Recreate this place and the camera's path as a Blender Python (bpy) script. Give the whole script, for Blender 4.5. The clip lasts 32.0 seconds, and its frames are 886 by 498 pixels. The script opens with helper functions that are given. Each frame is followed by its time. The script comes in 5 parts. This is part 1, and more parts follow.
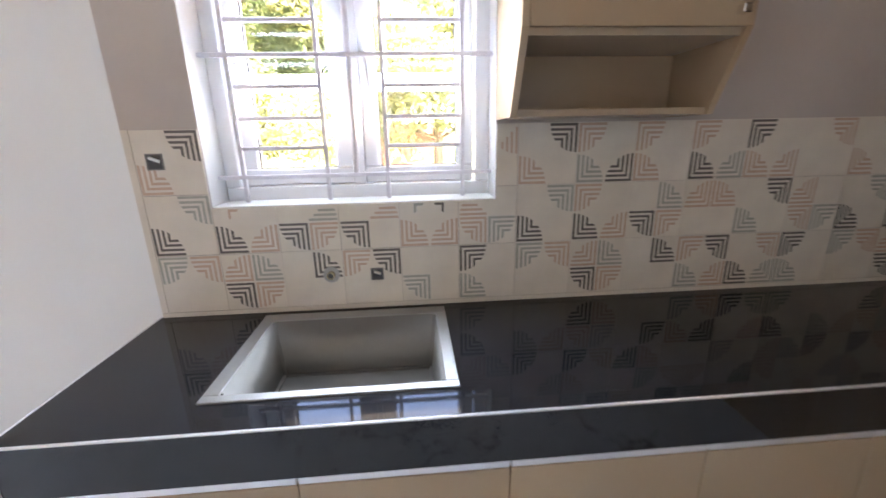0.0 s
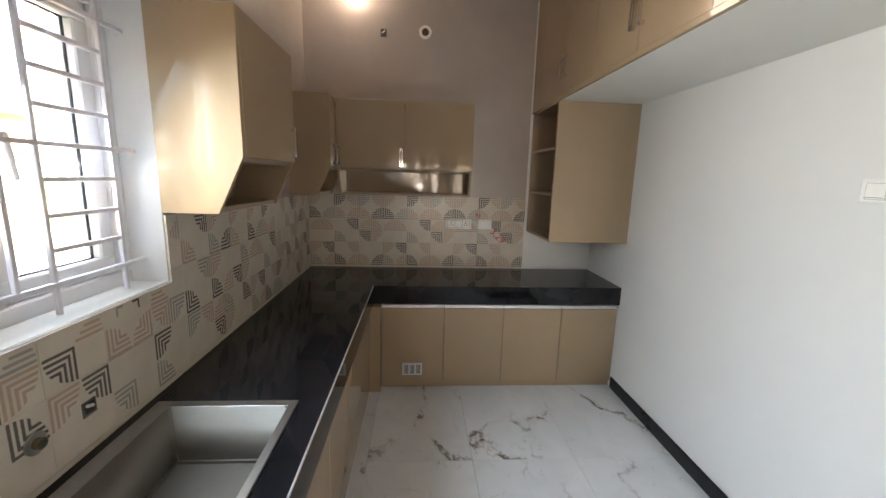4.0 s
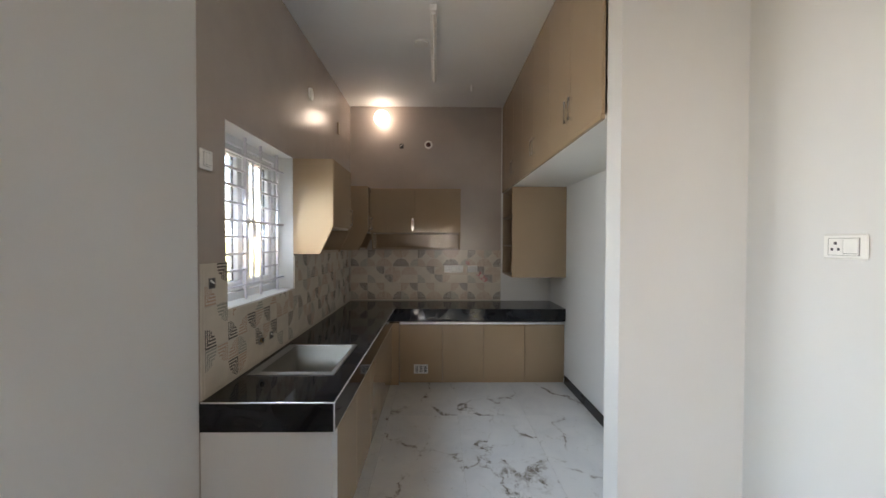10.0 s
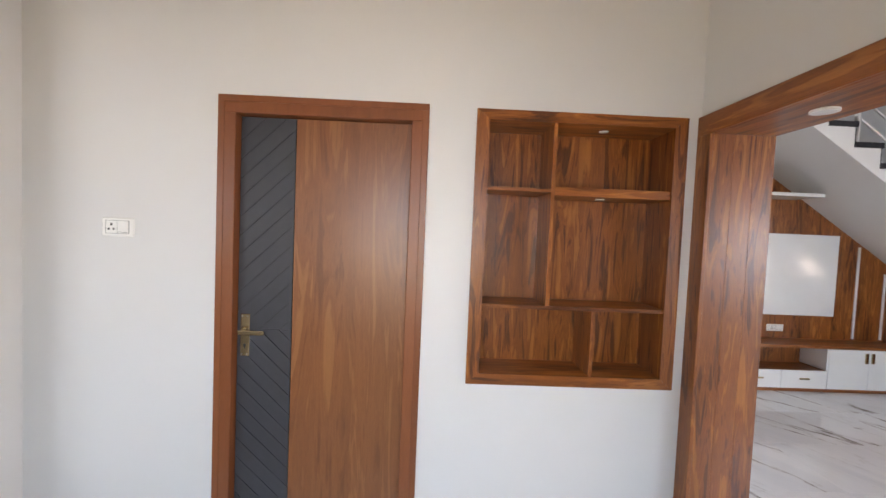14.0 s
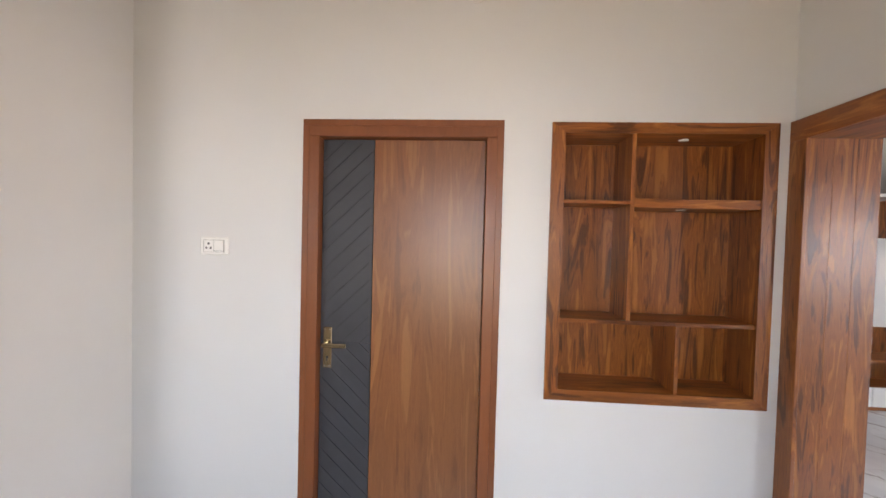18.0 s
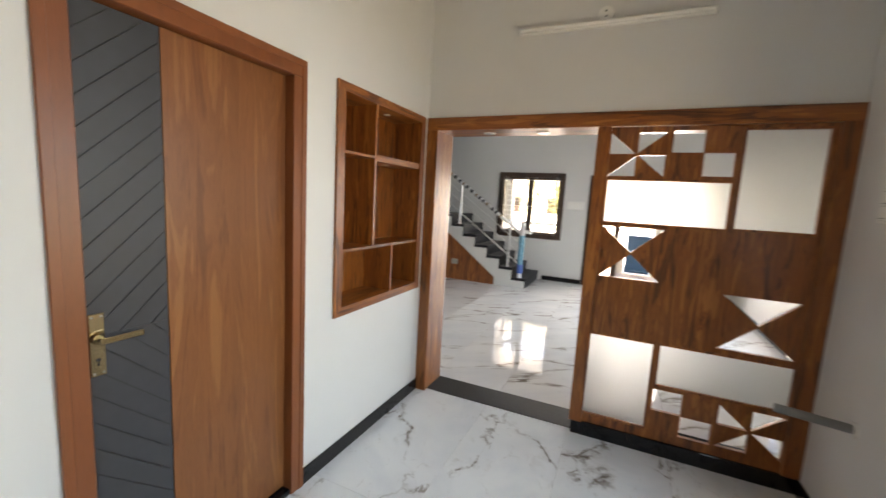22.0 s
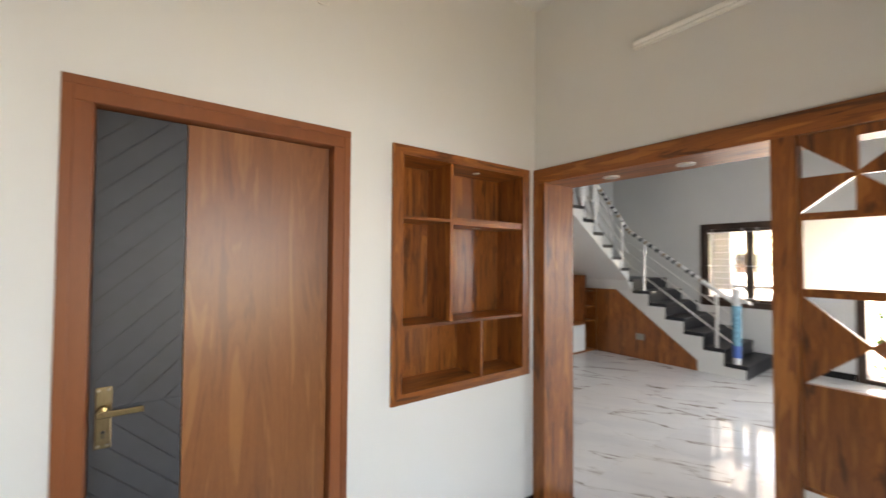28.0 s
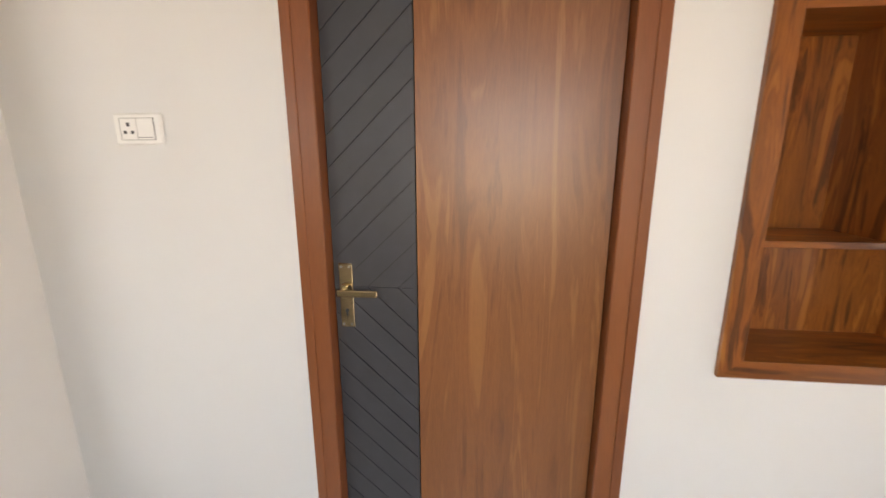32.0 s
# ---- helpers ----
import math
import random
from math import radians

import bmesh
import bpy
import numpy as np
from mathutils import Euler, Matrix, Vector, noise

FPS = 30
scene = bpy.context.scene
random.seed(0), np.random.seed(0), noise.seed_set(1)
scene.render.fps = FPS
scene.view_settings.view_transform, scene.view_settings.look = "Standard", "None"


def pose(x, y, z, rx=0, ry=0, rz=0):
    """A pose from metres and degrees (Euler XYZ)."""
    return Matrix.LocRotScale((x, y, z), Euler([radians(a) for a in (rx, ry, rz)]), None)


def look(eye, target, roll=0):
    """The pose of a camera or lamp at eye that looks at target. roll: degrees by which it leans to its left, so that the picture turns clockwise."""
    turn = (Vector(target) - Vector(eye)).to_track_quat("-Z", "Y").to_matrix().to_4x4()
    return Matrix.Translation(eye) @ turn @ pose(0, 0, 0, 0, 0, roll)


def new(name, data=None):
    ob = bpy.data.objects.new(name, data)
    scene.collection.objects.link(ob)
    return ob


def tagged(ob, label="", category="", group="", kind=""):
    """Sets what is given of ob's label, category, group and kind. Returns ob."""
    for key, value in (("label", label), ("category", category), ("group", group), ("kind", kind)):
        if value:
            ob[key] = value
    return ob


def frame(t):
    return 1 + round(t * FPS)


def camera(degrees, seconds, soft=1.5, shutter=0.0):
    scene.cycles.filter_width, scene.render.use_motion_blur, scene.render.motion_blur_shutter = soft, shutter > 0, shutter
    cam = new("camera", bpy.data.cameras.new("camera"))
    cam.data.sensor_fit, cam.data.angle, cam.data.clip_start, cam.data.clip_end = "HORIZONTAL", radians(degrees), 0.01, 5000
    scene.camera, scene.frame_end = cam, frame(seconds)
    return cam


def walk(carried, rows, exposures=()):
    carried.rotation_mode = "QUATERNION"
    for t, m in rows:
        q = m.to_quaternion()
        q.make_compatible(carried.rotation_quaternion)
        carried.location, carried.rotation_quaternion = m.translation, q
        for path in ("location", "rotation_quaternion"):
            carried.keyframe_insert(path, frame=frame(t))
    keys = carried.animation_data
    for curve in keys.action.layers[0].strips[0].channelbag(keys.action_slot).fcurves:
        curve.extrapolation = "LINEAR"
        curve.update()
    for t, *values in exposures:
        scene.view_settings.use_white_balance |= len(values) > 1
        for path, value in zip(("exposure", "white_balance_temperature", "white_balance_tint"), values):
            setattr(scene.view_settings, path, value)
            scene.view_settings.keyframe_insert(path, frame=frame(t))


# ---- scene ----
cam = camera(96.7, 32.0, 1.5, 0.3)
PATH = [
    (0, (0.155, 0.195, 1.389), (0.301, 2.113, 0.838), -1.2),
    (0.5, (0.112, 0.344, 1.429), (0.064, 2.275, 0.907), -1.3),
    (1, (0.112, 0.486, 1.475), (0.219, 2.424, 0.991), -1.3),
    (1.5, (0.017, 0.448, 1.525), (0.725, 2.258, 1.056), -0.7),
    (2, (-0.255, 0.43, 1.534), (1.223, 1.69, 1.056), 0.3),
    (2.5, (-0.522, 0.487, 1.558), (1.343, 1.044, 1.095), 1.1),
    (3, (-0.749, 0.586, 1.582), (1.201, 0.691, 1.153), 1.6),
    (3.5, (-0.889, 0.603, 1.583), (1.068, 0.519, 1.179), 1.7),
    (5.5, (-1.408, 0.642, 1.63), (0.561, 0.439, 1.343), 1.7),
    (6, (-1.45, 0.645, 1.65), (0.532, 0.446, 1.473), 1.6),
    (6.5, (-1.452, 0.638, 1.647), (0.538, 0.44, 1.606), 1.6),
    (7, (-1.498, 0.625, 1.642), (0.492, 0.427, 1.664), 1.7),
    (7.5, (-1.586, 0.584, 1.593), (0.403, 0.379, 1.64), 1.4),
    (8, (-1.775, 0.487, 1.574), (0.213, 0.274, 1.628), 1.4),
    (8.5, (-2.054, 0.428, 1.53), (-0.066, 0.217, 1.573), 1.3),
    (9, (-2.272, 0.397, 1.504), (-0.28, 0.219, 1.506), 1.1),
    (9.5, (-2.359, 0.336, 1.5), (-0.363, 0.208, 1.479), 1.1),
    (10, (-2.479, 0.453, 1.528), (-0.48, 0.425, 1.491), 0.2),
    (10.5, (-2.625, 0.575, 1.513), (-0.635, 0.385, 1.445), 0.2),
    (10.7, (-2.723, 0.625, 1.497), (-0.748, 0.322, 1.412), 0.1),
    (11, (-2.858, 0.695, 1.506), (-0.937, 0.154, 1.376), 0.4),
    (11.5, (-2.948, 0.787, 1.539), (-1.255, -0.261, 1.352), 1.0),
    (11.7, (-2.935, 0.83, 1.549), (-1.406, -0.441, 1.335), 1.1),
    (12, (-2.9, 0.874, 1.545), (-1.682, -0.701, 1.353), 1.7),
    (12.5, (-2.827, 0.893, 1.515), (-2.142, -0.983, 1.398), 2.7),
    (13, (-2.796, 0.902, 1.581), (-2.459, -1.063, 1.417), 2.3),
    (13.5, (-2.697, 0.891, 1.535), (-2.589, -1.103, 1.44), 2.4),
    (15.5, (-2.415, 0.924, 1.691), (-2.607, -1.066, 1.623), 2.2),
    (16, (-2.388, 0.944, 1.728), (-2.477, -1.054, 1.688), 2.0),
    (16.5, (-2.411, 0.963, 1.742), (-2.402, -1.036, 1.725), 1.9),
    (17, (-2.412, 0.962, 1.723), (-2.334, -1.036, 1.714), 1.8),
    (17.5, (-2.411, 0.948, 1.65), (-2.29, -1.049, 1.641), 1.7),
    (18, (-2.415, 0.915, 1.582), (-2.274, -1.079, 1.528), 1.5),
    (18.5, (-2.414, 0.881, 1.523), (-2.266, -1.109, 1.394), 1.4),
    (19, (-2.396, 0.853, 1.479), (-2.249, -1.13, 1.258), 1.3),
    (19.5, (-2.329, 0.794, 1.459), (-2.188, -1.178, 1.162), 1.3),
    (19.7, (-2.28, 0.765, 1.456), (-2.164, -1.205, 1.133), 1.3),
    (20, (-2.214, 0.694, 1.429), (-2.139, -1.276, 1.089), 1.3),
    (20.5, (-2.033, 0.57, 1.431), (-2.175, -1.395, 1.089), 1.5),
    (21, (-1.772, 0.583, 1.501), (-2.393, -1.28, 1.122), 2.1),
    (21.5, (-1.386, 0.564, 1.493), (-2.752, -0.864, 1.186), 2.9),
    (22, (-1.097, 0.476, 1.541), (-2.905, -0.342, 1.288), 3.2),
    (22.5, (-0.905, 0.373, 1.542), (-2.877, 0.095, 1.358), 2.8),
    (23, (-0.872, 0.327, 1.551), (-2.867, 0.378, 1.407), 2.8),
    (23.5, (-0.876, 0.311, 1.546), (-2.863, 0.514, 1.431), 2.6),
    (24, (-0.882, 0.284, 1.597), (-2.862, 0.549, 1.502), 2.5),
    (24.5, (-0.89, 0.29, 1.663), (-2.87, 0.567, 1.595), 2.2),
    (26.5, (-1.573, 0.438, 1.517), (-3.569, 0.517, 1.431), 1.6),
    (27, (-1.745, 0.434, 1.512), (-3.722, 0.137, 1.457), 1.4),
    (27.5, (-1.763, 0.585, 1.524), (-3.497, -0.413, 1.543), 1.0),
    (28, (-1.839, 0.746, 1.56), (-3.03, -0.86, 1.611), 0.4),
    (28.5, (-2.109, 0.838, 1.557), (-2.69, -1.074, 1.623), 0.1),
    (29, (-2.222, 0.895, 1.54), (-2.363, -1.098, 1.617), -0.1),
    (29.5, (-2.296, 0.898, 1.485), (-2.182, -1.099, 1.488), -0.2),
    (30, (-2.313, 0.887, 1.392), (-2.114, -1.099, 1.266), -0.3),
    (30.5, (-2.317, 0.864, 1.336), (-2.092, -1.104, 1.06), -0.5),
    (30.7, (-2.303, 0.843, 1.33), (-2.091, -1.119, 1.007), -0.3),
    (31, (-2.291, 0.775, 1.282), (-2.069, -1.187, 0.964), -0.0),
    (31.5, (-2.194, 0.47, 1.372), (-1.979, -1.476, 0.964), -0.2),
    (32, (-2.132, 0.129, 1.425), (-1.927, -1.812, 0.993), -0.1),
]
# seconds, stops, kelvin, tint
LIGHT = [(0.0, 6.73, 7200, 24), (1.0, 6.15, 7700, 26), (2.0, 6.04, 9000, 26), (3.0, 6.23, 7900, 20), (6.0, 5.66, 8100, 18), (8.0, 5.72, 8150, 18), (9.0, 5.6, 7700, 17), (12.0, 5.47, 7900, 23), (13.5, 5.47, 7750, 24), (16.0, 5.45, 8050, 26), (20.0, 5.42, 7950, 26), (21.0, 5.55, 8900, 22), (22.0, 5.38, 8300, 17), (23.0, 5.1, 7700, 16), (24.0, 4.88, 7600, 16), (26.5, 4.97, 8000, 17), (28.0, 5.49, 8300, 19), (29.0, 5.48, 8200, 21), (30.0, 5.3, 7450, 24), (31.0, 5.44, 7900, 26), (32.0, 5.47, 9300, 26)]
walk(cam, [(t, look(eye, target, roll)) for t, eye, target, roll in PATH], LIGHT)

# ---- world, sun and exposure ----
world = bpy.data.worlds.new("world")
scene.world = world
world.use_nodes = True
sky = world.node_tree.nodes.new("ShaderNodeTexSky")
sky.sky_type, sky.sun_disc = "NISHITA", False
sky.sun_elevation, sky.sun_rotation = radians(52), radians(150)
sky.air_density, sky.dust_density = 1.0, 0.7
bg = world.node_tree.nodes["Background"]
bg.inputs["Strength"].default_value = 0.06
world.node_tree.links.new(sky.outputs[0], bg.inputs["Color"])
sun = new("sun", bpy.data.lights.new("sun", "SUN"))
sun.data.energy, sun.data.angle, sun.data.color = 2.5, radians(0.5), (1.0, 0.95, 0.86)
sun_way = Vector((math.sin(sky.sun_rotation) * math.cos(sky.sun_elevation), math.cos(sky.sun_rotation) * math.cos(sky.sun_elevation), math.sin(sky.sun_elevation)))
sun.rotation_euler = (-sun_way).to_track_quat("-Z", "Y").to_euler()


def daylight(name, at, facing, width, height, watts, col=(0.56, 0.78, 1.0), tip=28, spread=125):
    """Sky light entering by an opening: an area lamp in it, leaning down as the sky does; facing: the way into the room."""
    lamp = bpy.data.lights.new(name, "AREA")
    lamp.shape, lamp.size, lamp.size_y = "RECTANGLE", width, height
    lamp.energy, lamp.color, lamp.spread = watts, col, radians(spread)
    ob = new(name, lamp)
    ob.location = at
    way = Vector((facing[0], facing[1], -math.tan(radians(tip))))
    ob.rotation_euler = way.to_track_quat("-Z", "Y").to_euler()
    return ob


for x0, x1 in ((-0.375, -0.105), (0.05, 0.322)):
    daylight("kitchen_daylight", ((x0 + x1) / 2, 1.597, 1.76), (0, -1), x1 - x0, 0.48, 0.18, spread=122)
for x0, x1 in ((-2.868, -2.49), (-2.275, -1.885)):
    daylight("dining_daylight", ((x0 + x1) / 2, 1.597, 1.69), (0, -1), x1 - x0, 0.60, 0.225, (0.52, 0.76, 1.0), 32, 112)
# added lamps for light thrown up by sunlit ground and trees outside both windows
GARDEN = (1.0, 0.94, 0.76)
daylight("kitchen_daylight", (-0.03, 1.597, 1.40), (0, -1), 0.70, 0.24, 0.085, GARDEN, -22)
daylight("dining_daylight", (-2.38, 1.597, 1.20), (0, -1), 0.98, 0.34, 0.215, (1.0, 0.92, 0.70), -27, 112)
for y0, y1 in ((-1.86, -1.38), (-1.26, -0.77)):
    daylight("living_daylight", (-9.27, (y0 + y1) / 2, 1.5), (1, 0), y1 - y0, 1.0, 0.06, (0.95, 0.96, 1.0), 5)
daylight("entrance_daylight", (-9.27, 0.9, 1.05), (1, 0), 0.9, 1.9, 0.85, (0.95, 0.96, 1.0), 5)
# added lamp outside the sidelight pane, so that its satin glass glows
daylight("sidelight_daylight", (-9.40, 0.12, 1.05), (1, 0), 0.40, 1.9, 0.30, (1.0, 0.99, 0.97), 5)
daylight("living_side_daylight", (-6.8, 2.30, 1.5), (0, -1), 0.85, 1.0, 1.2)


# ---- materials ----
def node_mat(name):
    m = bpy.data.materials.new(name)
    m.use_nodes = True
    nt = m.node_tree
    return m, nt, nt.nodes["Principled BSDF"]


def N(nt, kind, **kw):
    n = nt.nodes.new("ShaderNode" + kind)
    for k, v in kw.items():
        if k in n.inputs:
            n.inputs[k].default_value = v
    return n


def coords(nt, scale=(1, 1, 1), space="Object", random_shift=False):
    tc = N(nt, "TexCoord")
    mp = N(nt, "Mapping")
    mp.inputs["Scale"].default_value = scale
    nt.links.new(tc.outputs[space], mp.inputs["Vector"])
    if random_shift:
        oi = N(nt, "ObjectInfo")
        mul = N(nt, "VectorMath")
        mul.operation = "SCALE"
        mul.inputs[0].default_value = (37.0, 23.0, 11.0)
        nt.links.new(oi.outputs["Random"], mul.inputs["Scale"])
        nt.links.new(mul.outputs[0], mp.inputs["Location"])
    return mp.outputs[0]


def ramp(nt, fac, stops):
    r = N(nt, "ValToRGB")
    el = r.color_ramp.elements
    while len(el) < len(stops):
        el.new(0.5)
    for e, (p, c) in zip(el, stops):
        e.position, e.color = p, (*c, 1)
    nt.links.new(fac, r.inputs[0])
    return r.outputs[0]


def noise_tex(nt, vec, scale, detail=4, rough=0.55, dist=0.0):
    n = N(nt, "TexNoise", Scale=scale, Detail=detail, Roughness=rough, Distortion=dist)
    nt.links.new(vec, n.inputs["Vector"])
    return n.outputs["Fac"]


def mix(nt, fac, a, b, mode="MIX"):
    m = N(nt, "Mix")
    m.data_type, m.blend_type = "RGBA", mode
    for sock, v in ((m.inputs[0], fac), (m.inputs[6], a), (m.inputs[7], b)):
        if isinstance(v, (int, float)):
            sock.default_value = v
        elif isinstance(v, tuple):
            sock.default_value = (*v, 1)
        else:
            nt.links.new(v, sock)
    return m.outputs[2]


def bump(nt, b, height, strength, dist=0.002):
    n = N(nt, "Bump", Strength=strength, Distance=dist)
    nt.links.new(height, n.inputs["Height"])
    nt.links.new(n.outputs[0], b.inputs["Normal"])


def rough_var(nt, b, fac, lo, hi):
    m = N(nt, "MapRange")
    m.inputs["To Min"].default_value, m.inputs["To Max"].default_value = lo, hi
    nt.links.new(fac, m.inputs["Value"])
    nt.links.new(m.outputs[0], b.inputs["Roughness"])


def paint(name, col, rough=0.6, blot=0.06, bumpy=0.02, grain=45, spec=0.4):
    m, nt, b = node_mat(name)
    v = coords(nt)
    big = noise_tex(nt, v, 1.3, 5)
    dark = tuple(c * (1 - blot) for c in col)
    lite = tuple(min(1, c * (1 + blot * 0.5)) for c in col)
    nt.links.new(ramp(nt, big, [(0.3, dark), (0.7, lite)]), b.inputs["Base Color"])
    fine = noise_tex(nt, v, grain, 3)
    bump(nt, b, fine, bumpy, 0.0015)
    rough_var(nt, b, big, rough - 0.07, rough + 0.07)
    b.inputs["Specular IOR Level"].default_value = spec
    return m


def plain(name, col, rough=0.4, metal=0.0, var=0.08, scale=30, coat=0.0):
    m, nt, b = node_mat(name)
    v = coords(nt)
    n = noise_tex(nt, v, scale, 4)
    nt.links.new(ramp(nt, n, [(0.3, tuple(c * (1 - var) for c in col)), (0.7, tuple(min(1, c * (1 + var)) for c in col))]), b.inputs["Base Color"])
    rough_var(nt, b, n, rough * 0.85, rough * 1.15)
    b.inputs["Metallic"].default_value = metal
    b.inputs["Coat Weight"].default_value = coat
    b.inputs["Coat Roughness"].default_value = 0.05
    return m


def wood(name, cols, grain_axis="z", ring=7.0, rough=0.32, coat=0.25, figure=1.0, long=0.16, bands=0.5, sheen=0.24):
    """Veneer with cathedral figure, long grain and upright strips of lighter and darker tone."""
    m, nt, b = node_mat(name)
    along = lambda k: {"z": (1, 1, k), "x": (k, 1, 1), "y": (1, k, 1)}[grain_axis]
    v = coords(nt, along(long), random_shift=True)
    f1 = noise_tex(nt, v, ring, 4, 0.55, 1.3 * figure)
    f2 = noise_tex(nt, v, ring * 7, 5, 0.6, 0.5)
    f3 = noise_tex(nt, v, ring * 40, 2, 0.5)
    lot = N(nt, "Math")
    lot.operation, lot.inputs[1].default_value = "MULTIPLY", 11.0
    nt.links.new(f1, lot.inputs[0])
    fold = N(nt, "Math")
    fold.operation, fold.inputs[1].default_value = "PINGPONG", 1.0
    nt.links.new(lot.outputs[0], fold.inputs[0])
    both = N(nt, "Math")
    both.operation, both.inputs[1].default_value = "MULTIPLY_ADD", 0.13 * figure
    nt.links.new(fold.outputs[0], both.inputs[0])
    nt.links.new(f1, both.inputs[2])
    k = 0.065 * figure
    c1 = ramp(nt, both.outputs[0], [(0.32 + k, cols[0]), (0.42 + k, cols[1]), (0.52 + k, cols[2]), (0.66 + k, cols[3])])
    c2 = mix(nt, 0.25, c1, ramp(nt, f2, [(0.35, cols[0]), (0.65, cols[2])]))
    c3 = mix(nt, 0.06, c2, ramp(nt, f3, [(0.4, (0.02, 0.01, 0.005)), (0.6, cols[3])]))
    st = noise_tex(nt, coords(nt, along(0.012), random_shift=True), 13, 2, 0.5)
    c4 = mix(nt, bands, c3, ramp(nt, st, [(0.36, (0.30, 0.26, 0.24)), (0.47, (0.85, 0.84, 0.83)), (0.62, (1.25, 1.25, 1.22))]), "MULTIPLY")
    nt.links.new(c4, b.inputs["Base Color"])
    bump(nt, b, f3, 0.06, 0.001)
    rough_var(nt, b, f2, rough - 0.06, rough + 0.1)
    b.inputs["Coat Weight"].default_value = coat
    b.inputs["Coat Roughness"].default_value = sheen
    return m


def marble(name, lean=0.0, stretch=(1, 1, 1)):
    """White vitrified tile with broken grey and brown veins; each tile takes its own stretch of vein; lean and stretch: the way that long veins run."""
    m, nt, b = node_mat(name)
    at = coords(nt, (1, 1, 1), random_shift=True)
    swing = N(nt, "Mapping")
    swing.inputs["Rotation"].default_value = (0, 0, lean)
    nt.links.new(at, swing.inputs["Vector"])
    pull_out = N(nt, "Mapping")
    pull_out.inputs["Scale"].default_value = stretch
    nt.links.new(swing.outputs[0], pull_out.inputs["Vector"])
    v = pull_out.outputs[0]
    w1 = N(nt, "TexNoise", Scale=2.6, Detail=6, Roughness=0.65, Distortion=0.8)
    nt.links.new(v, w1.inputs["Vector"])
    add = N(nt, "VectorMath")
    add.operation = "MULTIPLY_ADD"
    add.inputs[1].default_value = (0.42, 0.42, 0.42)
    nt.links.new(w1.outputs["Color"], add.inputs[0])
    nt.links.new(v, add.inputs[2])
    turn = N(nt, "Mapping")
    turn.inputs["Rotation"].default_value = (0, 0, radians(38))
    turn.inputs["Scale"].default_value = (1.0, 1.9, 1.0)
    nt.links.new(add.outputs[0], turn.inputs["Vector"])

    def edge(scale):
        vo = N(nt, "TexVoronoi", Scale=scale)
        vo.feature = "DISTANCE_TO_EDGE"
        nt.links.new(turn.outputs[0], vo.inputs["Vector"])
        return vo.outputs["Distance"]

    d1, d2 = edge(1.05), edge(2.7)
    where = noise_tex(nt, v, 2.3, 3, 0.6, 0.6)
    broken = noise_tex(nt, v, 9.0, 4, 0.65, 1.0)
    cloud = noise_tex(nt, v, 2.2, 6, 0.6, 0.6)
    speck = noise_tex(nt, v, 26, 5, 0.75, 1.2)
    mul = lambda a, c: mix(nt, 1.0, a, c, "MULTIPLY")
    on = ramp(nt, where, [(0.43, (0, 0, 0)), (0.545, (1, 1, 1))])
    gaps = ramp(nt, broken, [(0.42, (0, 0, 0)), (0.55, (1, 1, 1))])
    blotch = mul(mul(ramp(nt, d1, [(0.012, (0.6, 0.6, 0.6)), (0.085, (0, 0, 0))]), on), ramp(nt, broken, [(0.48, (0, 0, 0)), (0.60, (1, 1, 1))]))
    core = mul(mul(ramp(nt, d1, [(0.006, (1, 1, 1)), (0.030, (0, 0, 0))]), on), gaps)
    hair = mul(ramp(nt, d2, [(0.002, (0.55, 0.55, 0.55)), (0.020, (0, 0, 0))]), ramp(nt, broken, [(0.50, (0, 0, 0)), (0.58, (1, 1, 1))]))
    thin = mul(ramp(nt, d1, [(0.002, (0.5, 0.5, 0.5)), (0.016, (0, 0, 0))]), ramp(nt, where, [(0.38, (0, 0, 0)), (0.5, (1, 1, 1))]))
    base = ramp(nt, cloud, [(0.35, (0.64, 0.65, 0.67)), (0.6, (0.73, 0.732, 0.735))])
    c = mix(nt, hair, base, (0.50, 0.48, 0.46))
    c = mix(nt, thin, c, (0.42, 0.39, 0.37))
    c = mix(nt, blotch, c, ramp(nt, speck, [(0.35, (0.30, 0.27, 0.25)), (0.62, (0.58, 0.56, 0.55))]))
    c = mix(nt, core, c, ramp(nt, speck, [(0.35, (0.085, 0.06, 0.045)), (0.62, (0.30, 0.26, 0.23))]))
    nt.links.new(c, b.inputs["Base Color"])
    rough_var(nt, b, cloud, 0.035, 0.075)
    return m


def granite(name):
    m, nt, b = node_mat(name)
    v = coords(nt)
    f = noise_tex(nt, v, 260, 3, 0.7)
    g = noise_tex(nt, v, 5, 5, 0.6, 1.0)
    c = mix(nt, 0.5, ramp(nt, f, [(0.5, (0.006, 0.006, 0.007)), (0.75, (0.016, 0.016, 0.018))]), ramp(nt, g, [(0.4, (0.006, 0.006, 0.008)), (0.7, (0.02, 0.02, 0.024))]))
    nt.links.new(c, b.inputs["Base Color"])
    rough_var(nt, b, g, 0.03, 0.07)
    b.inputs["Specular IOR Level"].default_value = 0.36
    return m


def glass(name, rough=0.0, tint=(1, 1, 1)):
    m, nt, b = node_mat(name)
    b.inputs["Base Color"].default_value = (*tint, 1)
    b.inputs["Transmission Weight"].default_value = 1.0
    b.inputs["Roughness"].default_value = rough
    b.inputs["IOR"].default_value = 1.45
    return m


def glow(name, col, strength):
    m, nt, b = node_mat(name)
    b.inputs["Emission Color"].default_value = (*col, 1)
    b.inputs["Emission Strength"].default_value = strength
    b.inputs["Base Color"].default_value = (0.8, 0.8, 0.8, 1)
    return m


